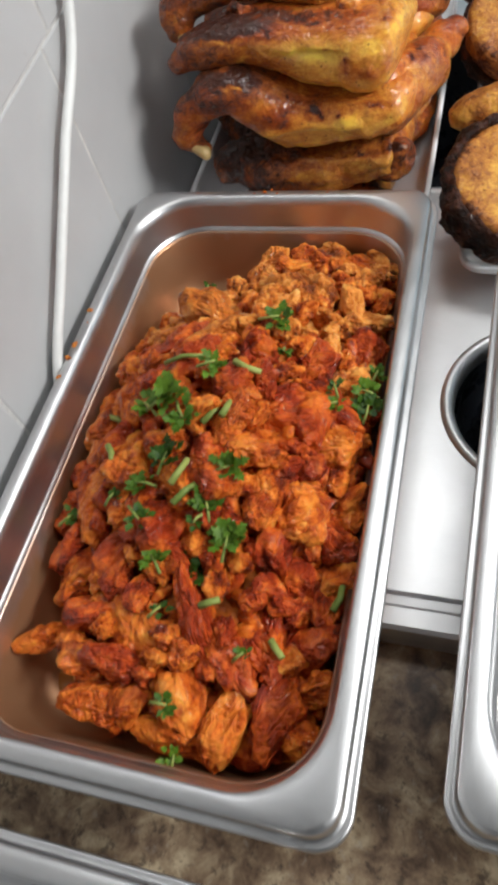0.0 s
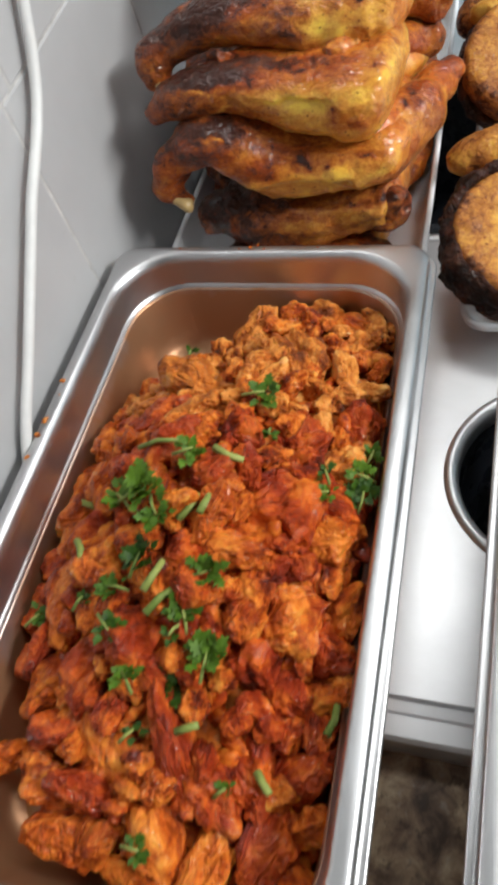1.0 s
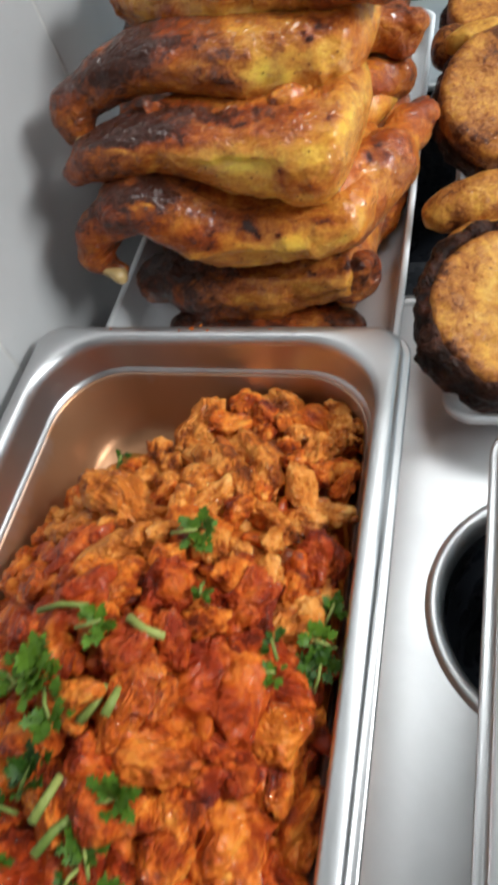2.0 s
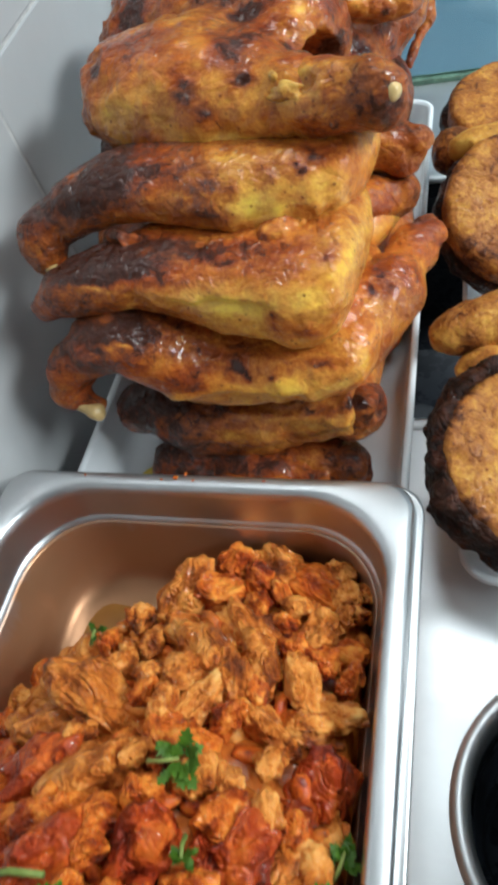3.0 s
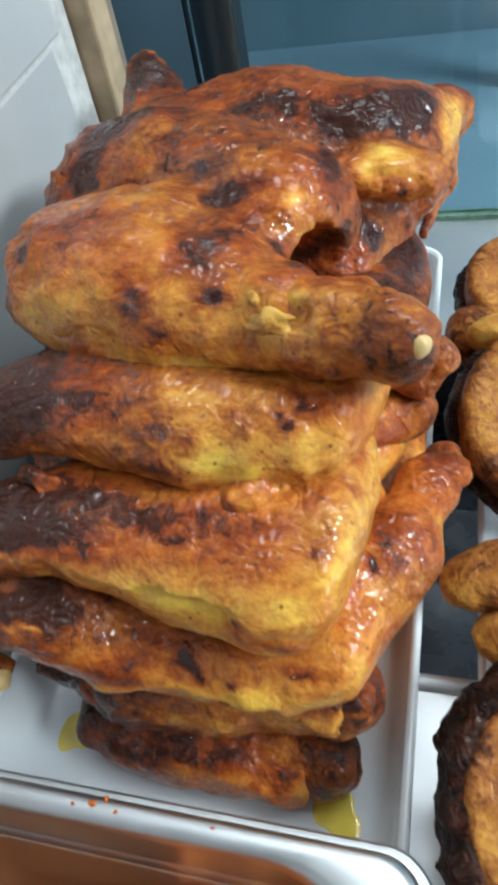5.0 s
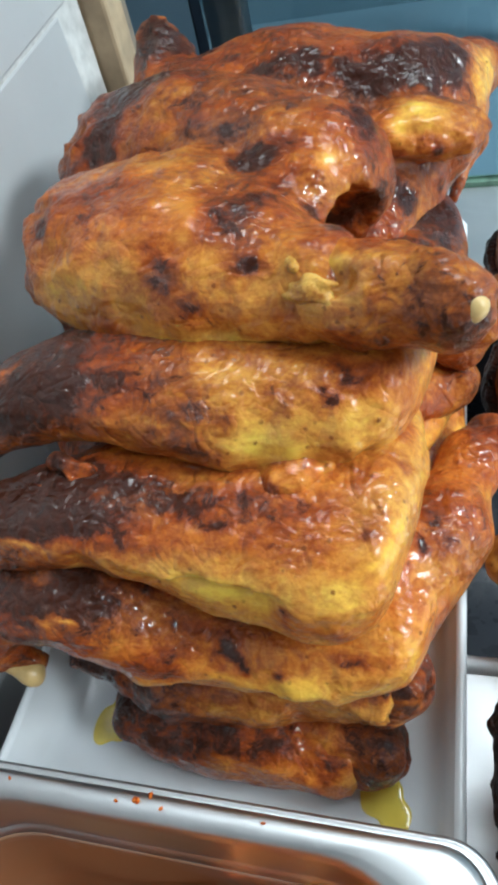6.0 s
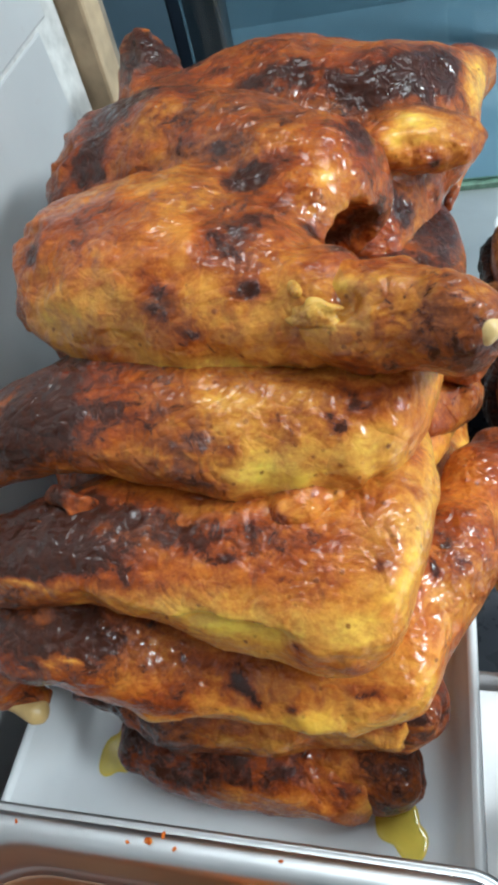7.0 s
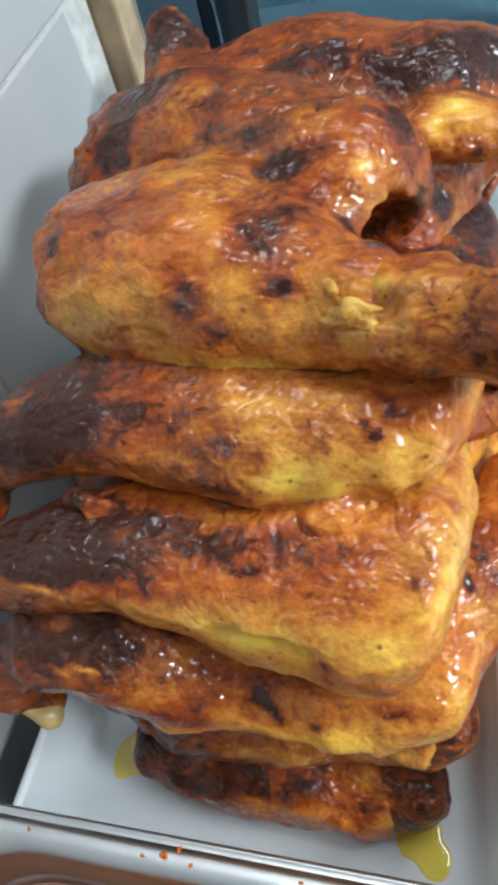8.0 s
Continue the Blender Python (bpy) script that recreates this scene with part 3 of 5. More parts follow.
# ---- pans and trays ----
def gn_pan(label, cx, cy, w, l, depth=0.0615, rz=0.0, inside_mat=STEEL_PAN):
    """A stainless steel gastronorm pan, rim at z = 0."""
    t = thing("food_pan", label, "food pan", (cx, cy, 0), "steel food pans")
    t.rotation_euler[2] = radians(rz)
    bm = bmesh.new()
    hx, hy = w / 2, l / 2
    prof = [(-0.0026, -0.0120, 0.014), (-0.0030, -0.0100, 0.014), (-0.0030, -0.0088, 0.014), (-0.0025, -0.0080, 0.0137), (-0.0016, -0.0078, 0.013), (-0.0004, -0.0085, 0.0125), (0.0004, -0.0075, 0.012), (0.0006, -0.0022, 0.012),
            (0.0014, -0.0006, 0.012), (0.0026, 0.0, 0.013), (0.0066, 0.0, 0.033), (0.0078, -0.0005, 0.035), (0.0089, -0.0020, 0.035), (0.0095, -0.006, 0.035),
            (0.0108, -0.0185, 0.034), (0.0112, -0.0198, 0.034), (0.0130, -0.0206, 0.033), (0.0137, -0.0222, 0.033), (0.0180, -0.046, 0.030),
            (0.0203, -0.054, 0.028), (0.0240, -0.0588, 0.026), (0.0300, -0.0608, 0.022), (0.0400, -0.0612, 0.015)]
    k = depth / 0.0615
    rings = [ring(hx - i, hy - i, r, z * k if z < -0.03 else z, 10) for i, z, r in prof]
    loft(bm, rings[:17])
    rim = part("rim", bm, STEEL_PAN, t, "flat steel rim with a rolled edge")
    bm = bmesh.new()
    loft(bm, rings[16:], True)
    basin = part("basin", bm, inside_mat, t)
    for p in (rim, basin):
        m = p.modifiers.new("thickness", "SOLIDIFY")
        m.thickness, m.offset = 0.0006, -1
    return t


pan = gn_pan("stainless steel pan heaped with chopped spiced chicken", -0.0895, -0.1640, 0.1785, 0.327, inside_mat=STEEL_OILY)
gn_pan("stainless steel food pan beside the chopped chicken", 0.036 + 0.081, -0.316 + 0.1325, 0.162, 0.265, rz=-1.2)
gn_pan("stainless steel food pan on the worktop's front", -0.088 - 0.09, -0.350 - 0.0885, 0.325, 0.176)


def white_tray(label, x0, x1, y0, y1, h, foot=0.0):
    t = thing("serving_tray", label, "tray", ((x0 + x1) / 2, (y0 + y1) / 2, Z_TOP), "white trays")
    hx, hy = (x1 - x0) / 2, (y1 - y0) / 2
    bm = bmesh.new()
    prof = [(0.012 + foot, 0.0006, 0.010), (0.006 + foot, 0.0010, 0.012), (0.0035 + foot, 0.004, 0.013), (0.0012 + foot * 0.25, h - 0.008, 0.014), (0.0008, h - 0.005, 0.014), (0.0, h - 0.0015, 0.014), (0.0008, h, 0.014), (0.0026, h, 0.013), (0.0036, h - 0.0015, 0.0125),
            (0.0065 + foot, 0.010, 0.011), (0.009 + foot, 0.0062, 0.010), (0.014 + foot, 0.0045, 0.008), (0.022 + foot, 0.0042, 0.005)]
    rings = [ring(hx - i, hy - i, r, z, 8) for i, z, r in prof]
    loft(bm, rings[:5])
    part("outer_side", bm, PORCELAIN, t)
    bm = bmesh.new()
    loft(bm, rings[4:9])
    part("rim", bm, PORCELAIN, t)
    bm = bmesh.new()
    loft(bm, rings[8:], True)
    part("tray_body", bm, PORCELAIN, t)
    return t


white_tray("white glazed tray under the stacked roast chicken", -0.167, -0.0055, -0.010, 0.346, 0.031)
white_tray("white glazed tray holding round fried slices", 0.0155, 0.185, -0.021, 0.365, 0.022, 0.010)


def puddle(name, label, mat, cx, cy, rx, ry, z, seed, h=0.0012):
    bm = bmesh.new()
    rs = np.random.RandomState(seed)
    ph = rs.rand(4) * 6.28
    rows = []
    for k, zz in ((1.0, 0.0), (0.93, h * 0.8), (0.75, h), (0.3, h)):
        rows.append([])
        for i in range(40):
            a = 2 * math.pi * i / 40
            w = 1 + 0.18 * math.sin(2 * a + ph[0]) + 0.12 * math.sin(3 * a + ph[1]) + 0.07 * math.sin(5 * a + ph[2])
            rows[-1].append((cx + rx * k * w * math.cos(a), cy + ry * k * w * math.sin(a), z + zz))
    loft(bm, rows, True)
    return tagged(part(name, bm, mat), label, "juice")


puddle("fat_puddle", "yellow chicken fat pooled in the white tray", JUICE, -0.031, 0.020, 0.009, 0.008, Z_TOP + 0.0043, 3, 0.0004)
puddle("fat_puddle", "yellow chicken fat pooled in the white tray", JUICE, -0.138, 0.036, 0.008, 0.011, Z_TOP + 0.0043, 4, 0.0004)
puddle("oil_puddle", "thin orange cooking oil on the pan's floor", OIL, -0.112, -0.056, 0.040, 0.029, -0.0609, 5, 0.0006)
puddle("oil_puddle", "thin orange cooking oil on the pan's floor", OIL, -0.128, -0.270, 0.024, 0.026, -0.0609, 6, 0.0006)


# ---- roast chicken ----
def roast(name, label, field, lo, hi, h, char_shade, mat=None, group="stacked roast chicken halves"):
    """A roast chicken half: field is its shape; the browning given at its points includes painted shade."""
    t = thing("roast_chicken_half", label, "roast chicken", (0, 0, 0), group)
    me, v = net(field, lo, hi, h, name)
    nor = np.zeros(len(v) * 3)
    me.vertices.foreach_get("normal", nor)
    paint(me, "char_shade", char_shade(v, nor.reshape(-1, 3)))
    part(name, me, mat or SKIN, t)
    return t


def wrinkle(p, seed, amount=1.0, d=None):
    """Uneven skin: soft lumps, folds and small blisters. With a field d, only near its surface."""
    if d is not None:
        near = np.abs(d) < 0.008
        out = np.zeros(d.shape)
        out[near] = wrinkle(p[near], seed, amount)
        return out
    w = p + 0.004 * np.stack([noise3(p, 0.016, seed + 11), noise3(p, 0.016, seed + 12), noise3(p, 0.016, seed + 13)], -1)
    rag = 1 + 1.1 * step((-0.112 - p[..., 0]) / 0.03)
    soft = 0.0024 * noise3(w, 0.026, seed) + 0.0007 * noise3(w, 0.009, seed + 1)
    folds = 0.0016 * (np.abs(noise3(w, 0.012, seed + 3)) - 0.4) + 0.0013 * (np.abs(noise3(w * np.array((0.5, 1, 1)), 0.0075, seed + 4)) - 0.4) + 0.0006 * noise3(w, 0.0036, seed + 2)
    return amount * (soft + folds * rag)


def roughen(p, d, seed, amount):
    return d + wrinkle(p, seed, amount, d)


def spots(v, items):
    s = np.zeros(len(v))
    for x, y, z, r, a in items:
        d2 = ((v - np.array((x, y, z))) ** 2).sum(-1)
        s += a * np.exp(-d2 / (r * r))
    return s


def step(x):
    x = np.clip(x, 0, 1)
    return x * x * (3 - 2 * x)


def limb(p, stations, cap=0.012, n=2.4):
    """A long body along x. stations: x, centre y, centre z, half depth and half height there; both ends are rounded."""
    st = np.array(stations)
    st = st[np.argsort(st[:, 0])]
    xs = np.linspace(st[0, 0], st[-1, 0], 160)
    w = np.exp(-np.linspace(-2, 2, 21) ** 2)
    yc, zc, ry, rz = (np.interp(p[..., 0], xs, np.convolve(np.pad(np.interp(xs, st[:, 0], st[:, i]), 10, mode="edge"), w / w.sum(), "valid")) for i in (1, 2, 3, 4))
    end = np.minimum(p[..., 0] - st[0, 0], st[-1, 0] - p[..., 0])
    u = np.clip(1 - end / cap, 0, 0.995)
    k = ((np.abs(p[..., 1] - yc) / ry) ** n + (np.abs(p[..., 2] - zc) / rz) ** n) ** (1 / n)
    d = (k - np.sqrt(1 - u * u)) * np.minimum(ry, rz)
    return np.maximum(d, -end)


def marks_on(v, marks):
    """Browning from marks: x, y, z, reach along x, reach across, amount."""
    s = np.zeros(len(v))
    w = v + 0.0040 * np.stack([noise3(v, 0.009, 901), noise3(v, 0.009, 902), noise3(v, 0.009, 903)], -1) + 0.0016 * np.stack([noise3(v, 0.0035, 904), noise3(v, 0.0035, 905), noise3(v, 0.0035, 906)], -1)
    for x, y, z, rx, r, a in marks:
        q = (w - np.array((x, y, z))) / np.array((rx, r, r))
        s += a * np.exp(-(q ** 2).sum(-1))
    return s


# the top half: thigh and drumstick in front, breast and back behind
def top_field(p):
    d = ellipsoid(p, (-0.097, 0.128, 0.096), (0.047, 0.036, 0.027), rz=-6)
    d = smin(d, cone(p, (-0.085, 0.116, 0.095), (-0.048, 0.103, 0.099), 0.025, 0.016), 0.010)
    b = ellipsoid(p, (-0.090, 0.176, 0.097), (0.062, 0.030, 0.027), rz=-24)
    b = smin(b, ellipsoid(p, (-0.056, 0.152, 0.102), (0.020, 0.028, 0.020), rz=-30), 0.008)
    d = smin(d, b, 0.0035)
    back = ellipsoid(p, (-0.078, 0.232, 0.078), (0.074, 0.050, 0.038), rz=-4)
    d = smin(d, back, 0.005)
    d = smin(d, ellipsoid(p, (-0.042, 0.208, 0.050), (0.026, 0.056, 0.050)), 0.006)
    d = smin(d, ellipsoid(p, (-0.024, 0.191, 0.095), (0.023, 0.014, 0.010), rz=16, ry=8), 0.0025)
    d = smin(d, cone(p, (-0.035, 0.225, 0.092), (-0.006, 0.262, 0.086), 0.020, 0.010), 0.010)
    flap = smin(cone(p, (-0.010, 0.268, 0.088), (-0.006, 0.250, 0.060), 0.006, 0.0032), cone(p, (-0.006, 0.250, 0.060), (-0.014, 0.232, 0.046), 0.0032, 0.003), 0.003)
    d = smin(d, flap, 0.003)
    d = smin(d, cone(p, (-0.132, 0.255, 0.085), (-0.145, 0.282, 0.102), 0.020, 0.011), 0.008)
    d = smin(d, ellipsoid(p, (-0.122, 0.197, 0.083), (0.036, 0.055, 0.033)), 0.010)
    d = smax(d, -ellipsoid(p, (-0.043, 0.136, 0.090), (0.022, 0.013, 0.017), rz=-10), 0.003)
    return d + wrinkle(p, 20, 0.9, d)


def top_char(v, n):
    c = 0.33 + 0.11 * step((v[:, 1] - 0.125) / 0.03) + 0.06 * step(n[:, 2]) + 0.07 * noise3(v, 0.018, 77) + 0.07 * noise3(v, 0.007, 78)
    return c + marks_on(v, THIGH_MARKS) + marks_on(v, BREAST_MARKS) + marks_on(v, BACK_MARKS) + marks_on(v, SIDE_MARKS)


THIGH_MARKS = ((-0.1163, 0.0979, 0.1070, 0.0098, 0.0082, -0.24), (-0.1017, 0.1004, 0.1159, 0.0054, 0.0070, -0.12), (-0.0708, 0.0888, 0.0932, 0.0225, 0.0033, -0.16),
               (-0.1003, 0.0909, 0.0988, 0.0126, 0.0047, -0.06), (-0.0803, 0.0888, 0.1041, 0.0044, 0.0050, 0.38), (-0.0855, 0.0950, 0.1123, 0.0033, 0.0074, 0.32),
               (-0.1267, 0.1159, 0.1149, 0.0052, 0.0044, 0.28), (-0.0709, 0.0992, 0.1140, 0.0081, 0.0059, -0.10), (-0.0838, 0.1097, 0.1199, 0.0043, 0.0085, -0.10),
               (-0.0660, 0.1099, 0.1179, 0.0075, 0.0075, 0.32), (-0.0606, 0.0962, 0.1118, 0.0043, 0.0032, 0.40), (-0.0754, 0.1093, 0.1192, 0.0027, 0.0061, 0.20),
               (-0.0535, 0.0883, 0.1053, 0.0035, 0.0020, 0.26), (-0.0695, 0.0910, 0.1070, 0.0020, 0.0014, 0.28), (-0.1079, 0.1198, 0.1204, 0.0185, 0.0067, 0.16),
               (-0.1380, 0.1096, 0.0939, 0.0055, 0.0166, 0.10))
BREAST_MARKS = ((-0.0588, 0.1505, 0.1229, 0.0141, 0.0079, -0.14), (-0.0472, 0.1376, 0.1157, 0.0030, 0.0030, -0.30), (-0.0460, 0.1331, 0.1094, 0.0067, 0.0037, -0.10),
                (-0.0804, 0.1517, 0.1178, 0.0046, 0.0026, 0.45), (-0.0692, 0.1387, 0.1175, 0.0068, 0.0048, 0.60), (-0.0616, 0.1265, 0.1154, 0.0073, 0.0049, 0.28),
                (-0.1096, 0.1988, 0.1212, 0.0200, 0.0053, 0.40), (-0.1228, 0.1857, 0.1212, 0.0152, 0.0087, 0.30), (-0.0751, 0.1546, 0.1205, 0.0027, 0.0027, 0.20),
                (-0.1292, 0.1696, 0.1132, 0.0084, 0.0084, 0.24), (-0.0391, 0.1551, 0.1155, 0.0043, 0.0108, 0.18), (-0.0571, 0.1166, 0.1151, 0.0039, 0.0019, 0.26),
                (-0.1120, 0.1661, 0.1178, 0.0100, 0.0060, -0.06), (-0.0921, 0.1577, 0.1194, 0.0057, 0.0023, 0.18), (-0.1450, 0.1676, 0.1048, 0.0065, 0.0087, 0.18))
BACK_MARKS = ((-0.0793, 0.2156, 0.1137, 0.0092, 0.0041, 0.36), (-0.0639, 0.2158, 0.1136, 0.0045, 0.0055, 0.38), (-0.0526, 0.2083, 0.1109, 0.0044, 0.0040, 0.30),
              (-0.0420, 0.2069, 0.1090, 0.0062, 0.0066, 0.42), (-0.0298, 0.2118, 0.1098, 0.0100, 0.0067, 0.62), (-0.0178, 0.2247, 0.1051, 0.0093, 0.0070, 0.62),
              (-0.0262, 0.2070, 0.1038, 0.0132, 0.0031, 0.40), (-0.1091, 0.2462, 0.1102, 0.0062, 0.0039, 0.28), (-0.0751, 0.2344, 0.1174, 0.0193, 0.0048, 0.10),
              (-0.0241, 0.1857, 0.1039, 0.0127, 0.0070, -0.42), (-0.0329, 0.1798, 0.1015, 0.0061, 0.0052, -0.36), (-0.0048, 0.2354, 0.0945, 0.0044, 0.0171, -0.35),
              (-0.0174, 0.2466, 0.1045, 0.0150, 0.0030, -0.28), (-0.1401, 0.2679, 0.1104, 0.0127, 0.0141, 0.26))
# the strongest dark marks paint shade into the carved hollow
SIDE_MARKS = ((-0.0386, 0.1478, 0.0963, 0.0073, 0.0036, 0.46), (-0.0298, 0.1757, 0.0803, 0.0062, 0.0050, 0.46), (-0.0513, 0.1487, 0.0913, 0.0074, 0.0028, 0.50),
              (-0.0405, 0.1073, 0.1129, 0.0029, 0.0022, 0.40), (-0.0356, 0.0976, 0.1142, 0.0056, 0.0036, -0.14), (-0.0268, 0.1693, 0.0665, 0.0063, 0.0063, -0.06),
              (-0.0172, 0.1799, 0.0962, 0.0020, 0.0028, 0.35), (-0.0320, 0.1548, 0.1008, 0.0055, 0.0037, 0.20), (-0.0513, 0.1231, 0.1087, 0.0048, 0.0032, 0.40))

bird = roast("body", "top roast chicken half, browned and charred in patches", top_field, (-0.175, 0.075, -0.01), (0.02, 0.315, 0.14), 0.0013, top_char)


def leg_field(p):
    d = cone(p, (-0.066, 0.108, 0.099), (-0.036, 0.095, 0.101), 0.016, 0.0108)
    d = smin(d, cone(p, (-0.036, 0.095, 0.101), (-0.015, 0.089, 0.103), 0.0108, 0.0112), 0.008)
    knob = smin(ellipsoid(p, (-0.014, 0.097, 0.096), (0.009, 0.009, 0.010)), ellipsoid(p, (-0.012, 0.0865, 0.107), (0.009, 0.0065, 0.0065), ry=20), 0.003)
    knob = smax(knob, -ellipsoid(p, (-0.004, 0.089, 0.103), (0.005, 0.0045, 0.0045)), 0.002)
    d = smin(d, knob, 0.005)
    d = smax(d, -ellipsoid(p, (-0.045, 0.089, 0.1125), (0.010, 0.005, 0.006)), 0.002)
    return d + wrinkle(p, 40, 0.9, d)


me, v = net(leg_field, (-0.085, 0.06, 0.07), (0.02, 0.13, 0.13), 0.0013, "drumstick")
paint(me, "char_shade", 0.42 + 0.10 * noise3(v, 0.009, 45) + spots(v, [(-0.045, 0.09, 0.110, 0.012, -0.30), (-0.012, 0.08, 0.105, 0.012, 0.2), (-0.03, 0.09, 0.09, 0.02, 0.05)]))
drum = part("drumstick", me, SKIN, bird)


def bone_mesh(a, b, r, seed):
    a, b = np.array(a, float), np.array(b, float)
    lo, hi = np.minimum(a, b) - r * 2, np.maximum(a, b) + r * 2
    return net(lambda p: smin(cone(p, a, b, r * 0.7, r), ellipsoid(p, b + np.array((0.0, 0.001, r * 0.5)), (r * 0.8, r, r * 0.7)), 0.003) + 0.4 * wrinkle(p, seed), lo, hi, r / 6, "bone")[0]


part("bone", bone_mesh((-0.0135, 0.0850, 0.1055), (-0.0095, 0.0822, 0.1072), 0.0022, 61), BONE, drum, "pale bone end of the drumstick")
def tendon_field(p):
    """Torn skin and strands over the open joint."""
    d = ellipsoid(p, (-0.0455, 0.0900, 0.1062), (0.0105, 0.0050, 0.0014), rz=-15, rx=-18)
    for a, b, r in (((-0.0560, 0.0935, 0.1085), (-0.0470, 0.0880, 0.1092), 0.0011), ((-0.0500, 0.0960, 0.1105), (-0.0400, 0.0930, 0.1100), 0.0013), ((-0.0470, 0.0905, 0.1100), (-0.0350, 0.0885, 0.1095), 0.0010),
                    ((-0.0440, 0.0850, 0.1050), (-0.0345, 0.0855, 0.1085), 0.0014), ((-0.0525, 0.0985, 0.1110), (-0.0510, 0.0930, 0.1125), 0.0016)):
        d = smin(d, cone(p, a, b, r, r * 0.5), 0.0014)
    return d + wrinkle(p, 62, 1.5, d)


me, v = net(tendon_field, (-0.060, 0.080, 0.096), (-0.028, 0.104, 0.120), 0.0006, "tendon")
paint(me, "char_shade", 0.42 + 0.45 * noise3(v, 0.004, 63))
part("tendon", me, TENDON, drum, "torn pale tendon at the drumstick joint")


def lower_bird(label, body, left, right, leg, back, seed, base, marks, h=0.0014, amount=0.42, fold=None, front=None, dull=0.0):
    """One of the halves below: a long body bulging to the front, a tapered shank end, a leg end and the rest of the half behind.
    fold: where the skin ends above the bare flesh (height at x = -0.15, at x = 0, from x, to x). front: the torn face's y."""
    def fold_at(v):
        zb = fold[1] + (fold[0] - fold[1]) * (-v[..., 0] / 0.15) + 0.0016 * noise3(v, 0.012, seed + 70)
        return zb - v[..., 2], step((fold[3] - v[..., 0]) / 0.012) * step((v[..., 0] - fold[2]) / 0.015)

    def field(p):
        d = limb(p, body)
        for a, b, ra, rb in left:
            d = smin(d, cone(p, a, b, ra, rb), 0.006)
        d = smin(d, ellipsoid(p, *back), 0.006)
        if front is not None:
            d = smax(d, front - p[..., 1], 0.008)
        if fold:
            e, w = fold_at(p)
            d = d + 0.0016 * step(e / 0.0020 + 0.5) * w
        return d + wrinkle(p, seed, amount, d)

    def char_shade(v, n):
        q = v * np.array((0.25, 1, 1))
        # browning by noise, more at the left end; right side paler, as if lit
        c = base + 0.10 * noise3(q, 0.006, seed + 50) + 0.07 * noise3(v, 0.007, seed + 51) + dull * step((-0.05 - v[:, 0]) / 0.06) + 0.15 * step((-0.085 - v[:, 0]) / 0.05) - 0.10 * step((v[:, 0] + 0.09) / 0.04)
        # upward faces darker: roasting plus painted contact shade; the covered back darker too
        c = c + 0.12 * step((n[:, 2] - 0.5) / 0.4) + 0.30 * step((v[:, 1] - 0.13) / 0.03) + marks_on(v, marks)
        if fold:
            e, w = fold_at(v)
            c = c - w * (0.06 * step(e / 0.002 + 0.5) + 0.16 * np.exp(-(e / 0.0016) ** 2))
        return c

    pts = np.array([s[:3] for s in body] + [back[0]] + [q for c in left for q in c[:2]])
    rad = np.array([(0.0,) + tuple(s[3:]) for s in body] + [back[1]] + [(max(c[2:]),) * 3 for c in left for _ in (0, 1)])
    lo, hi = (pts - rad).min(0) - 0.008, (pts + rad).max(0) + 0.008
    bird = roast("body", label, field, lo, hi, h, char_shade)
    if right:
        def shank(p):
            d = cone(p, *right[0])
            for i, c in enumerate(right[1:]):
                d = smin(d, cone(p, *c[:3], c[3] * (0.62 if i == len(right) - 2 else 1.0)), 0.006)
            # two rounded knuckles with a hollow between them
            tip, r = np.array(right[-1][1]), right[-1][3]
            ahead = tip - np.array(right[-1][0])
            ahead = ahead / np.linalg.norm(ahead)
            for off in ((0.25, -0.35, 0.50), (-0.25, -0.45, -0.45), (0.15, 0.5, 0.05)):
                d = smin(d, ellipsoid(p, tip + r * np.array(off), (r * 0.66, r * 0.60, r * 0.52)), 0.0018)
            d = smax(d, -ellipsoid(p, tip + ahead * r * 1.1 + np.array((0, -0.1 * r, 0.25 * r)), (r * 0.42,) * 3), 0.002)
            return d + wrinkle(p, seed + 90, 0.6, d)
        ends = np.array([q for c in right for q in c[:2]])
        big = max(max(c[2:]) for c in right) + 0.009
        me, v = net(shank, ends.min(0) - big, ends.max(0) + big, 0.0013, "drumstick")
        paint(me, "char_shade", base + 0.04 + 0.08 * noise3(v, 0.012, seed + 52) + 0.08 * noise3(v, 0.006, seed + 53) + marks_on(v, marks) + 0.20 * np.exp(-((v - np.array(right[-1][1])) ** 2).sum(-1) / 0.013 ** 2))
        part("drumstick", me, SKIN, bird)
    if leg:
        part("bone", bone_mesh(*leg, seed + 7), BONE, bird, "pale bone end")
    return bird


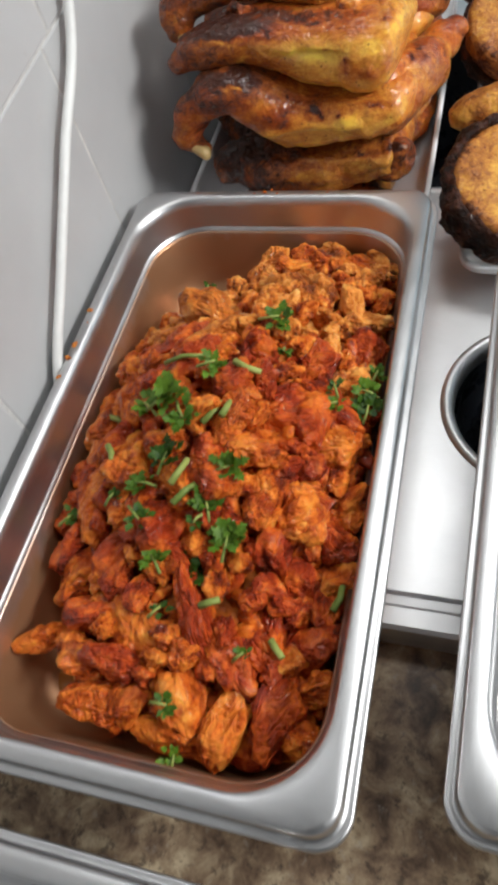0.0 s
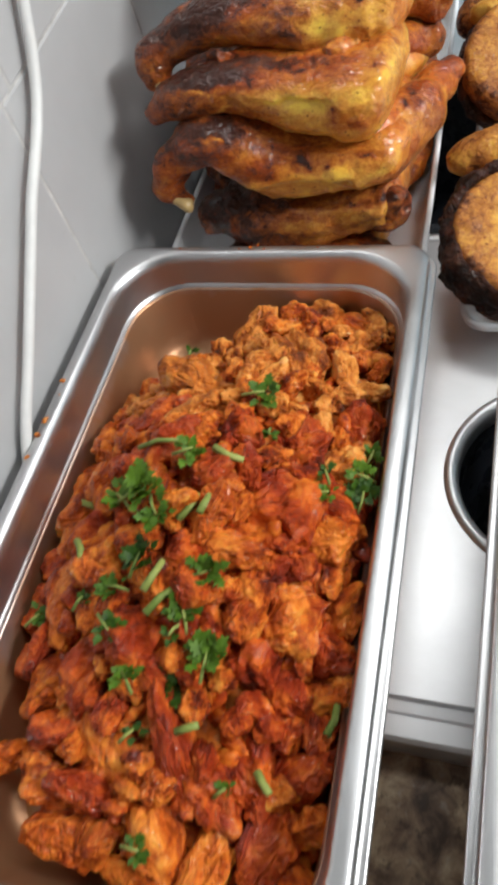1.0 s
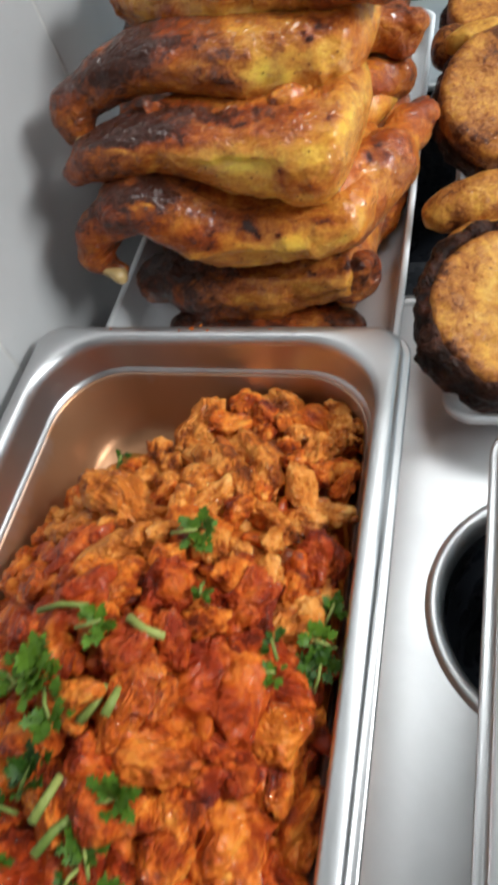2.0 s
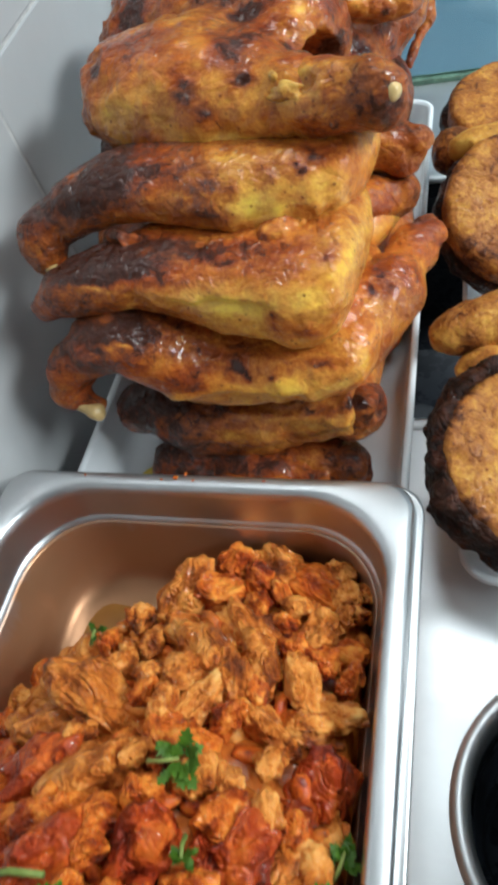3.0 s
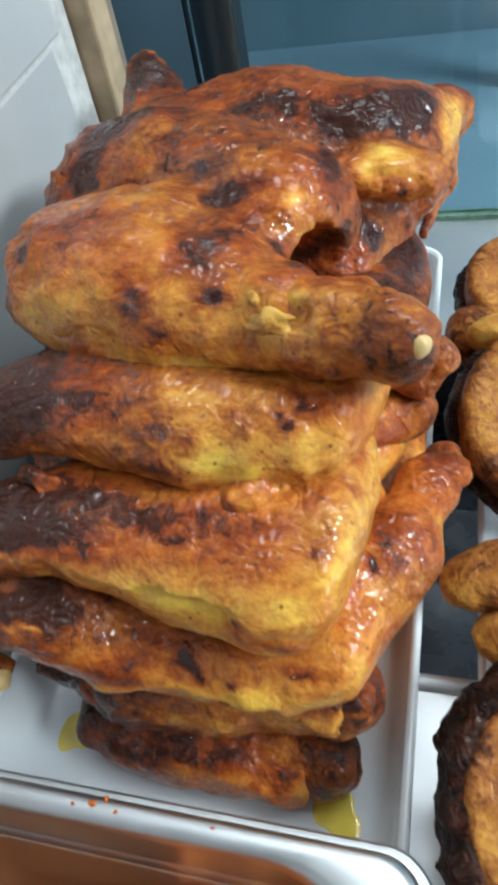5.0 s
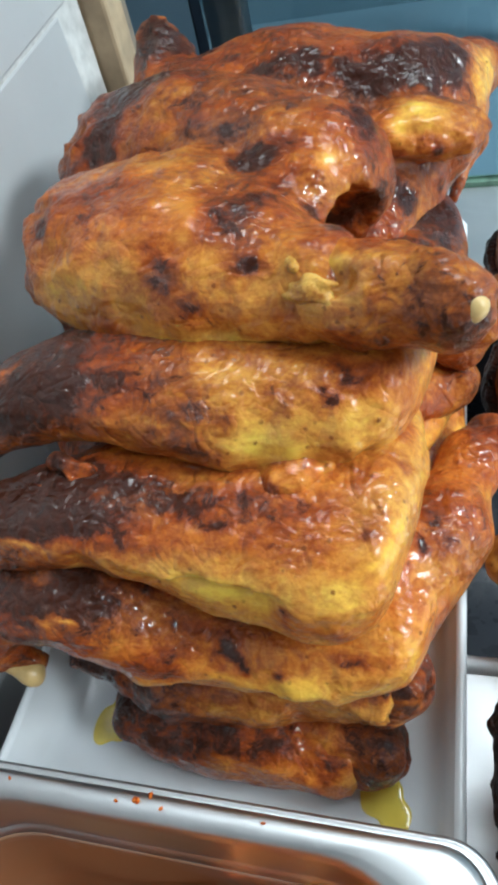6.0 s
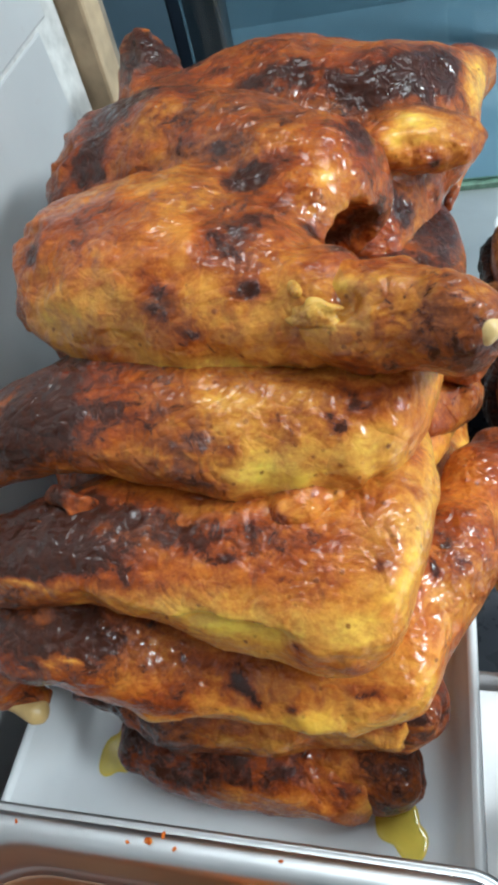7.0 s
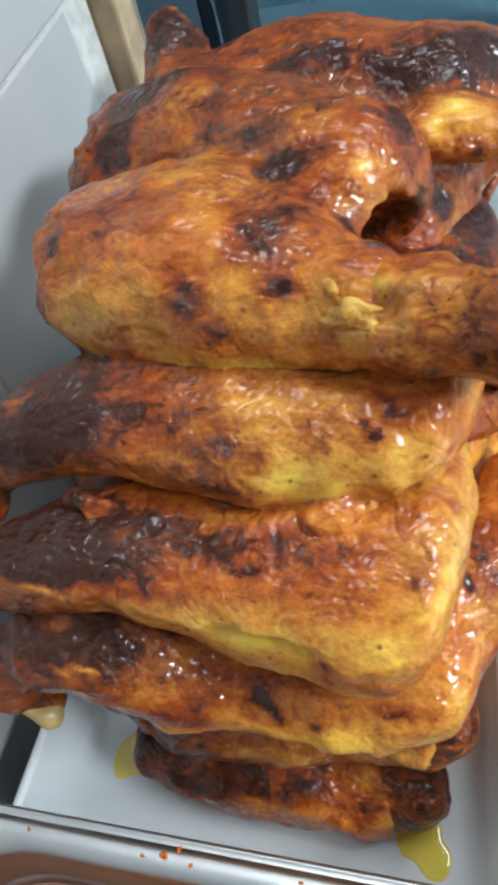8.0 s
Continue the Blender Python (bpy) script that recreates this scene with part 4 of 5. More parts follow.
YELLOW_MARKS = ((-0.1294, 0.0672, 0.0869, 0.0162, 0.0097, 0.20), (-0.1178, 0.0753, 0.0925, 0.0158, 0.0063, 0.22), (-0.0901, 0.0763, 0.0926, 0.0149, 0.0045, 0.14),
                (-0.1153, 0.0708, 0.0905, 0.0062, 0.0031, 0.20), (-0.0817, 0.0696, 0.0888, 0.0130, 0.0026, 0.14), (-0.0885, 0.0637, 0.0823, 0.0148, 0.0030, 0.16),
                (-0.0798, 0.0618, 0.0784, 0.0124, 0.0038, 0.24), (-0.0604, 0.0657, 0.0809, 0.0065, 0.0048, -0.38), (-0.0517, 0.0642, 0.0756, 0.0057, 0.0037, -0.26),
                (-0.0717, 0.0757, 0.0914, 0.0065, 0.0043, -0.12), (-0.0380, 0.0667, 0.0795, 0.0140, 0.0031, -0.15), (-0.0432, 0.0737, 0.0880, 0.0025, 0.0018, 0.40),
                (-0.0389, 0.0782, 0.0896, 0.0021, 0.0017, 0.22), (-0.0298, 0.0801, 0.0892, 0.0085, 0.0031, 0.16), (-0.0354, 0.0676, 0.0785, 0.0085, 0.0007, 0.22),
                (-0.1154, 0.0664, 0.0828, 0.0079, 0.0022, -0.12))
# the first marks mix char with the shade on the left end
CRISP_MARKS = ((-0.1300, 0.0487, 0.0704, 0.0164, 0.0082, 0.44), (-0.1097, 0.0448, 0.0704, 0.0139, 0.0052, 0.34), (-0.1128, 0.0555, 0.0720, 0.0127, 0.0054, 0.36),
               (-0.0951, 0.0401, 0.0666, 0.0060, 0.0030, 0.22), (-0.1245, 0.0386, 0.0660, 0.0096, 0.0014, -0.35), (-0.1133, 0.0385, 0.0565, 0.0081, 0.0015, -0.32),
               (-0.0722, 0.0515, 0.0699, 0.0276, 0.0052, 0.20), (-0.0880, 0.0541, 0.0708, 0.0120, 0.0045, 0.08), (-0.0449, 0.0540, 0.0698, 0.0155, 0.0042, 0.14),
               (-0.0378, 0.0504, 0.0693, 0.0070, 0.0014, 0.22), (-0.0613, 0.0462, 0.0683, 0.0085, 0.0028, 0.16), (-0.0309, 0.0414, 0.0665, 0.0082, 0.0082, -0.12),
               (-0.0374, 0.0337, 0.0612, 0.0083, 0.0050, -0.16), (-0.0721, 0.0341, 0.0563, 0.0162, 0.0032, -0.16), (-0.0608, 0.0344, 0.0614, 0.0017, 0.0017, 0.55),
               (-0.0520, 0.0313, 0.0568, 0.0018, 0.0018, 0.60))
FLECK_MARKS = ((-0.0559, 0.0331, 0.0557, 0.0013, 0.0013, 0.50), (-0.0521, 0.0302, 0.0508, 0.0044, 0.0013, 0.22), (-0.0711, 0.0336, 0.0537, 0.0037, 0.0010, 0.22),
               (-0.0337, 0.0491, 0.0690, 0.0011, 0.0011, 0.40), (-0.0370, 0.0298, 0.0483, 0.0058, 0.0020, 0.22), (-0.0671, 0.0471, 0.0690, 0.0029, 0.0017, 0.30),
               (-0.0764, 0.0491, 0.0695, 0.0020, 0.0015, 0.30), (-0.0526, 0.0455, 0.0685, 0.0020, 0.0014, 0.30), (-0.0859, 0.0376, 0.0484, 0.0016, 0.0009, 0.30),
               (-0.0400, 0.0376, 0.0646, 0.0014, 0.0011, 0.25))
BENT_MARKS = ((-0.1235, 0.0311, 0.0510, 0.0150, 0.0067, 0.20), (-0.1065, 0.0312, 0.0464, 0.0147, 0.0065, 0.20), (-0.1346, 0.0241, 0.0372, 0.0089, 0.0071, 0.14),
              (-0.0956, 0.0296, 0.0374, 0.0182, 0.0050, 0.14), (-0.1136, 0.0267, 0.0461, 0.0148, 0.0008, -0.45), (-0.0875, 0.0249, 0.0268, 0.0058, 0.0051, 0.22),
              (-0.0737, 0.0261, 0.0230, 0.0135, 0.0037, -0.12), (-0.0500, 0.0243, 0.0251, 0.0073, 0.0036, -0.30), (-0.0692, 0.0294, 0.0276, 0.0033, 0.0033, 0.60),
              (-0.0567, 0.0270, 0.0284, 0.0029, 0.0018, 0.60), (-0.0336, 0.0300, 0.0287, 0.0048, 0.0019, 0.38), (-0.0198, 0.0541, 0.0341, 0.0066, 0.0098, -0.14),
              (-0.0158, 0.0790, 0.0391, 0.0051, 0.0103, 0.14), (-0.0216, 0.0664, 0.0389, 0.0023, 0.0033, 0.35), (-0.0286, 0.0430, 0.0349, 0.0048, 0.0064, -0.16),
              (-0.1011, 0.0231, 0.0195, 0.0071, 0.0039, -0.10))
LOW_MARKS = ((-0.0276, 0.0373, -0.0022, 0.0052, 0.0022, 0.50), (-0.0221, 0.0364, -0.0188, 0.0051, 0.0051, -0.20), (-0.0351, 0.0300, -0.0066, 0.0112, 0.0030, -0.14),
             (-0.1093, 0.0270, -0.0199, 0.0294, 0.0084, 0.16), (-0.0441, 0.0325, -0.0204, 0.0099, 0.0016, -0.10), (-0.0816, 0.0279, -0.0191, 0.0182, 0.0024, -0.05))

lower_bird("roast chicken half with a glossy yellow breast",
           ((-0.017, 0.110, 0.0780, 0.030, 0.0130), (-0.028, 0.108, 0.0770, 0.037, 0.0160), (-0.042, 0.106, 0.0755, 0.041, 0.0170), (-0.062, 0.104, 0.0755, 0.041, 0.0175), (-0.085, 0.100, 0.0780, 0.036, 0.0165),
            (-0.105, 0.094, 0.0810, 0.028, 0.0135), (-0.125, 0.084, 0.0810, 0.018, 0.0120), (-0.150, 0.078, 0.0750, 0.012, 0.0105)),
           [((-0.142, 0.078, 0.077), (-0.157, 0.071, 0.070), 0.0105, 0.0095), ((-0.157, 0.071, 0.072), (-0.156, 0.067, 0.062), 0.0085, 0.0075)],
           [((-0.040, 0.130, 0.064), (-0.012, 0.134, 0.057), 0.013, 0.009), ((-0.012, 0.134, 0.057), (-0.008, 0.135, 0.056), 0.010, 0.011)],
           ((-0.156, 0.066, 0.066), (-0.153, 0.062, 0.060), 0.003),
           ((-0.088, 0.180, 0.055), (0.080, 0.075, 0.026)), 100, 0.34, YELLOW_MARKS)
scrapped = lower_bird("roast chicken half with reddish crisp skin",
           ((-0.019, 0.078, 0.0600, 0.026, 0.0120), (-0.026, 0.074, 0.0540, 0.037, 0.0190), (-0.037, 0.071, 0.0485, 0.042, 0.0225), (-0.055, 0.071, 0.0495, 0.042, 0.0215), (-0.078, 0.071, 0.0510, 0.039, 0.0195),
            (-0.093, 0.069, 0.0560, 0.034, 0.0155), (-0.112, 0.057, 0.0600, 0.019, 0.0120), (-0.135, 0.050, 0.0600, 0.012, 0.0100), (-0.153, 0.047, 0.0560, 0.009, 0.0080)),
           [((-0.146, 0.048, 0.058), (-0.152, 0.044, 0.053), 0.008, 0.006)],
           [((-0.034, 0.115, 0.042), (-0.014, 0.132, 0.036), 0.013, 0.010)], None,
           ((-0.088, 0.150, 0.032), (0.080, 0.085, 0.026)), 130, 0.32, CRISP_MARKS + FLECK_MARKS, fold=(0.064, 0.057, -0.100, -0.046))
lower_bird("golden roast chicken half with a leg bent upwards",
           ((-0.014, 0.070, 0.0240, 0.034, 0.0120), (-0.030, 0.069, 0.0215, 0.043, 0.0155), (-0.050, 0.069, 0.0180, 0.046, 0.0185), (-0.075, 0.068, 0.0150, 0.045, 0.0205), (-0.094, 0.062, 0.0200, 0.039, 0.0240),
            (-0.108, 0.052, 0.0310, 0.028, 0.0200), (-0.122, 0.044, 0.0400, 0.020, 0.0130), (-0.142, 0.038, 0.0360, 0.014, 0.0105)),
           [((-0.135, 0.038, 0.038), (-0.149, 0.034, 0.026), 0.011, 0.009), ((-0.149, 0.034, 0.026), (-0.154, 0.031, 0.016), 0.008, 0.0065), ((-0.154, 0.031, 0.016), (-0.144, 0.030, 0.007), 0.0060, 0.0050)],
           [((-0.034, 0.056, 0.020), (-0.015, 0.082, 0.022), 0.020, 0.015), ((-0.015, 0.082, 0.022), (-0.005, 0.108, 0.024), 0.012, 0.009), ((-0.005, 0.108, 0.024), (-0.001, 0.114, 0.024), 0.010, 0.011)],
           ((-0.152, 0.027, 0.013), (-0.142, 0.026, 0.006), 0.0034),
           ((-0.088, 0.145, 0.006), (0.080, 0.085, 0.026)), 160, 0.33, BENT_MARKS, fold=(0.012, 0.026, -0.115, -0.040))
# two lowest halves: base browning raised, partly for shade under the overhang
lower_bird("dark brown roast chicken half low in the stack",
           ((-0.018, 0.085, -0.0090, 0.040, 0.0130), (-0.034, 0.085, -0.0120, 0.055, 0.0175), (-0.070, 0.086, -0.0190, 0.062, 0.0200), (-0.110, 0.080, -0.0200, 0.050, 0.0190), (-0.132, 0.075, -0.0180, 0.040, 0.0150)),
           [((-0.110, 0.055, -0.018), (-0.134, 0.050, -0.018), 0.016, 0.013)], [((-0.044, 0.052, -0.012), (-0.028, 0.046, -0.012), 0.018, 0.013)], None,
           ((-0.088, 0.150, -0.020), (0.080, 0.095, 0.022)), 190, 0.42, LOW_MARKS, 0.0016, 0.8, front=0.027, dull=0.04)
lower_bird("dark brown roast chicken half lying in the tray",
           ((-0.030, 0.080, -0.0430, 0.045, 0.0140), (-0.045, 0.078, -0.0430, 0.060, 0.0170), (-0.090, 0.078, -0.0430, 0.062, 0.0170), (-0.130, 0.078, -0.0420, 0.045, 0.0140)),
           [((-0.095, 0.040, -0.044), (-0.124, 0.034, -0.044), 0.014, 0.011)], [((-0.060, 0.038, -0.044), (-0.036, 0.034, -0.043), 0.015, 0.012)], None,
           ((-0.088, 0.150, -0.042), (0.076, 0.095, 0.016)), 220, 0.42, LOW_MARKS, 0.0016, 0.8, front=0.016, dull=0.0)
me, v = net(lambda p: roughen(p, smin(ellipsoid(p, (-0.112, 0.060, 0.066), (0.006, 0.005, 0.010), ry=25), ellipsoid(p, (-0.118, 0.061, 0.073), (0.006, 0.004, 0.004)), 0.003), 250, 2.4), (-0.130, 0.046, 0.050), (-0.098, 0.076, 0.084), 0.0009, "meat_scrap")
paint(me, "char_shade", 0.50 + 0.2 * noise3(v, 0.004, 251))
part("meat_scrap", me, SKIN, scrapped, "torn brown scrap of meat")
me, v = net(lambda p: roughen(p, ellipsoid(p, (-0.0520, 0.0640, 0.0680), (0.0065, 0.0040, 0.0038)), 255, 2.0), (-0.066, 0.052, 0.058), (-0.038, 0.076, 0.078), 0.0009, "meat_scrap")
paint(me, "char_shade", 0.36 + 0.2 * noise3(v, 0.004, 256))
part("meat_scrap", me, SKIN, scrapped, "torn brown scrap of meat")
bm = bmesh.new()
tube(bm, [(-0.010, 0.263, 0.056), (-0.0102, 0.2632, 0.048), (-0.0105, 0.2630, 0.042)], [0.0010, 0.0008, 0.0012], 8)
part("fat_drip", bm, JUICE, bird, "hanging drip of fat")


# ---- fried slices ----
def fried_slice(label, c, r, th, tilt, seed, stretch=1.0, burnt=True):
    """A thick round slice: golden flesh with a charred shaggy rind."""
    t = thing("fried_slice", label, "fried slice", c, "round fried slices")
    t.rotation_euler = [radians(a) for a in tilt]

    def disc(p, rr, hh, e):
        rad = np.sqrt((p[..., 0] / stretch) ** 2 + p[..., 1] ** 2) - rr
        zz = np.abs(p[..., 2]) - hh
        return np.minimum(np.maximum(rad, zz), 0) + np.sqrt(np.maximum(rad, 0) ** 2 + np.maximum(zz, 0) ** 2) - e

    b = r * max(1, stretch) + 0.006
    me, v = net(lambda p: roughen(p, disc(p, r - 0.008, th / 2 - 0.004, 0.005), seed, 0.6), (-b, -b, -th), (b, b, th), 0.0015, "flesh")
    rad = np.sqrt((v[:, 0] / stretch) ** 2 + v[:, 1] ** 2) / r
    paint(me, "char_shade", (0.34 if burnt else 0.42) + (0.30 if burnt else 0.16) * step((rad - 0.72) / 0.3) + 0.20 * noise3(v, 0.014, seed + 5) + (0.0 if burnt else 0.45) * step((-v[:, 2] - 0.002) / 0.004))
    part("flesh", me, FRIED, t)
    def rind(p):
        d = smax(roughen(p, disc(p, r - 0.004, th / 2 - 0.005, 0.004), seed + 30, 1.9 if burnt else 0.8) + 0.0016 * noise3(p, 0.0045, seed + 33), -(np.sqrt((p[..., 0] / stretch) ** 2 + p[..., 1] ** 2) - r + 0.005), 0.002)
        return d if burnt else smax(d, p[..., 2] - 0.001, 0.002)

    me, v = net(rind, (-b, -b, -th), (b, b, th), 0.0014, "rind")
    paint(me, "char_shade", 0.45 + 0.3 * noise3(v, 0.01, seed + 9))
    part("rind", me, CRUST, t, "charred dark rind")
    return t


fried_slice("thick golden fried slice with a shaggy charred rind", (0.046, 0.022, -0.020), 0.044, 0.026, (14, 10, 0), 300)
fried_slice("thick brown fried slice with a thin rind", (0.047, 0.170, -0.006), 0.046, 0.024, (24, 8, 0), 340, 1.0, False)
fried_slice("thick fried slice with a darkened face", (0.043, 0.246, 0.002), 0.041, 0.024, (8, 4, 10), 380, 1.0, False)


def nugget(label, c, r, rot, seed, base=0.36):
    me, v = net(lambda p: roughen(p, ellipsoid(p, (0, 0, 0), r), seed, 0.8), (-max(r) - 0.006,) * 3, (max(r) + 0.006,) * 3, 0.0013, "fried_piece")
    paint(me, "char_shade", base + 0.25 * noise3(v, 0.013, seed + 4))
    ob = part("fried_piece", me, FRIED)
    ob.location, ob.rotation_euler = c, [radians(a) for a in rot]
    return tagged(ob, label, "fried piece", "fried pieces on the white tray")


nugget("golden oval fried piece leaning on the tray's edge", (0.027, 0.104, -0.018), (0.028, 0.014, 0.012), (0, -6, 18), 420)
nugget("browned oval fried piece on the white tray", (0.034, 0.082, -0.028), (0.022, 0.013, 0.011), (0, 0, 4), 430, 0.36)
nugget("yellow oval fried piece between the slices", (0.026, 0.205, 0.012), (0.020, 0.010, 0.010), (0, 0, 6), 440, 0.12)
nugget("small browned fried piece beside the tray's end", (0.010, 0.215, 0.004), (0.013, 0.015, 0.013), (0, 0, 0), 450, 0.5)


# ---- chopped chicken in the pan ----
def heap(x, y):
    """Height of the heap's surface."""
    z = -0.046
    for cx, cy, sx, sy, a in ((-0.085, -0.165, 0.050, 0.066, 0.066), (-0.045, -0.055, 0.050, 0.045, 0.016), (-0.075, -0.270, 0.050, 0.030, 0.012), (-0.028, -0.170, 0.025, 0.08, 0.008)):
        z += a * math.exp(-((x - cx) / sx) ** 2 / 2 - ((y - cy) / sy) ** 2 / 2)
    return z


def inside(x, y, m=0.0):
    """Whether the pan's food reaches here: bare floor at the near corner and along the far wall."""
    if not (-0.160 + m < x < -0.014 - m and -0.303 + m < y < -0.018 - m):
        return False
    if y < -0.24 and x < -0.155 + (-0.24 - y) * 0.6:
        return False
    return y < -0.024 - 0.75 * max(0.0, -0.070 - x)


def chunk_mesh(seed, sub=4):
    """A torn, faceted piece of meat about 1 unit across, with fibre grooves."""
    rs = np.random.RandomState(seed)
    bm = bmesh.new()
    bmesh.ops.create_icosphere(bm, subdivisions=sub, radius=1)
    me = bpy.data.meshes.new("chicken_chunk")
    bm.to_mesh(me)
    bm.free()
    v = np.zeros(len(me.vertices) * 3)
    me.vertices.foreach_get("co", v)
    v = v.reshape(-1, 3)
    planes = rs.normal(size=(8, 3))
    planes /= np.linalg.norm(planes, axis=1)[:, None]
    r = np.ones(len(v)) * 1.05
    for pl, dd in zip(planes, rs.uniform(0.62, 0.98, 8)):
        c = v @ pl
        r = np.where(c > 0.05, smin(r, dd / np.maximum(c, 0.05), 0.22), r)
    q = v * r[:, None]
    q = q * rs.uniform(0.85, 1.1, 3) * np.array((1.12, 0.95, 0.80))
    q = q + 0.20 * np.stack([noise3(q + 9, 0.6, seed + 21), noise3(q + 9, 0.6, seed + 22), noise3(q + 9, 0.6, seed + 23)], -1)
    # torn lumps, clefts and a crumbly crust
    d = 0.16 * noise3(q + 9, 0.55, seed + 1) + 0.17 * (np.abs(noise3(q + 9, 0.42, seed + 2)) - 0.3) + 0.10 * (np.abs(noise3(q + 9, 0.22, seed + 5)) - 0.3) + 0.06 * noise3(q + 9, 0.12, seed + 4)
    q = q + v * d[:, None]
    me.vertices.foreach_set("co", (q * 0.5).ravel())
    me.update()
    # browning also carries shade: clefts darker, peaks paler, following the displacement
    paint(me, "char_shade", 0.36 + 0.24 * noise3(q + 9, 0.7, seed + 6) - 0.9 * d + 0.15 * step(noise3(q + 9, 0.6, seed + 7) * 2))
    me.shade_smooth()
    return me


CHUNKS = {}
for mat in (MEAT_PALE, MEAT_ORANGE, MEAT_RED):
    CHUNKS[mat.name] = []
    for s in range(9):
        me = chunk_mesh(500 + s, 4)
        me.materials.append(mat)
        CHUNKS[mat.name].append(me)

food = thing("chopped_chicken", "chopped spiced fried chicken heaped in the steel pan", "chopped chicken", (0, 0, 0))


def chunk(x, y, z, size, mat, k, rot, squash=(1, 1, 1)):
    ob = new("chicken_chunk", CHUNKS[mat.name][k % 9])
    ob.parent = food
    ob.location = (x, y, z)
    ob.rotation_euler = rot
    ob.scale = tuple(size * s for s in squash)
    return ob


rs = random.Random(11)
placed = []


def piece(x, y, size, mat, k, turn, squash=(1, 1, 1), lift=0.30, tilt=(0, 0)):
    """A named large piece set into the heap's surface."""
    z = max(heap(x, y) - size * lift, -0.060 + size * 0.28)
    placed.append((x, y, z, size * 0.9))
    chunk(x, y, z, size, mat, k, (radians(tilt[0]), radians(tilt[1]), radians(turn)), squash)


P_, O_, R_ = MEAT_PALE, MEAT_ORANGE, MEAT_RED
piece(-0.050, -0.166, 0.034, R_, 0, 20, (1.1, 1.1, 1.0))
piece(-0.100, -0.262, 0.034, O_, 1, -50, (1.5, 0.95, 0.7))
piece(-0.078, -0.284, 0.032, O_, 2, -55, (1.5, 1.0, 0.8), 0.20)
piece(-0.054, -0.291, 0.028, O_, 3, 80, (1.3, 0.8, 0.9), 0.15)
piece(-0.035, -0.284, 0.027, R_, 8, 70, (1.3, 0.8, 0.9), 0.15)
piece(-0.073, -0.301, 0.028, O_, 4, 0, (1.3, 0.8, 0.8), 0.2)
piece(-0.113, -0.293, 0.026, O_, 5, 15, (1.1, 1.0, 0.7), 0.25)
piece(-0.098, -0.290, 0.022, O_, 6, 75, (1.2, 0.9, 0.8), 0.25)
piece(-0.040, -0.036, 0.028, O_, 7, -20, (1.3, 1.0, 0.9))
piece(-0.025, -0.108, 0.022, R_, 8, 5, (1.0, 1.2, 1.0))
piece(-0.030, -0.137, 0.024, P_, 0, 40, (1.1, 0.9, 1.0))
piece(-0.038, -0.200, 0.032, O_, 1, 80, (1.2, 1.0, 1.0))
piece(-0.048, -0.224, 0.028, R_, 2, 100, (1.2, 1.0, 1.0))
piece(-0.118, -0.232, 0.028, R_, 3, 70, (1.2, 0.8, 0.9))
piece(-0.148, -0.272, 0.022, O_, 4, 30, (1.2, 0.8, 0.8), 0.1)
piece(-0.073, -0.256, 0.026, R_, 5, -60, (1.5, 0.7, 0.8), 0.2, (0, 20))
piece(-0.026, -0.254, 0.028, R_, 6, 60, (1.0, 0.9, 1.0))
piece(-0.140, -0.150, 0.028, O_, 7, 85, (1.5, 0.8, 0.8))
piece(-0.138, -0.205, 0.030, O_, 8, 80, (1.4, 0.9, 0.9))
piece(-0.135, -0.240, 0.024, O_, 0, 40, (1.1, 0.9, 0.9))
piece(-0.055, -0.062, 0.026, P_, 1, -40, (1.5, 0.8, 0.8))
piece(-0.024, -0.064, 0.018, O_, 2, 20, (1.2, 0.9, 0.8))
piece(-0.024, -0.086, 0.018, P_, 3, 10, (1.3, 0.8, 0.8))
piece(-0.092, -0.118, 0.028, P_, 4, 30, (1.3, 1.0, 0.9))
piece(-0.122, -0.102, 0.024, P_, 5, 20, (1.2, 0.9, 0.9))
piece(-0.062, -0.186, 0.026, O_, 6, 15, (1.3, 0.9, 0.9))
piece(-0.020, -0.195, 0.024, O_, 7, 70, (1.2, 0.9, 1.0))
piece(-0.030, -0.172, 0.026, O_, 8, 20, (1.2, 0.9, 0.9))
piece(-0.043, -0.258, 0.026, R_, 0, 120, (1.2, 0.9, 0.9))
piece(-0.078, -0.190, 0.022, R_, 1, 60)
piece(-0.088, -0.062, 0.024, P_, 2, -10, (1.2, 0.9, 0.9))
piece(-0.068, -0.090, 0.020, P_, 3, 60, (1.3, 0.8, 0.9))
piece(-0.045, -0.095, 0.020, P_, 4, -30, (1.3, 0.8, 0.9))

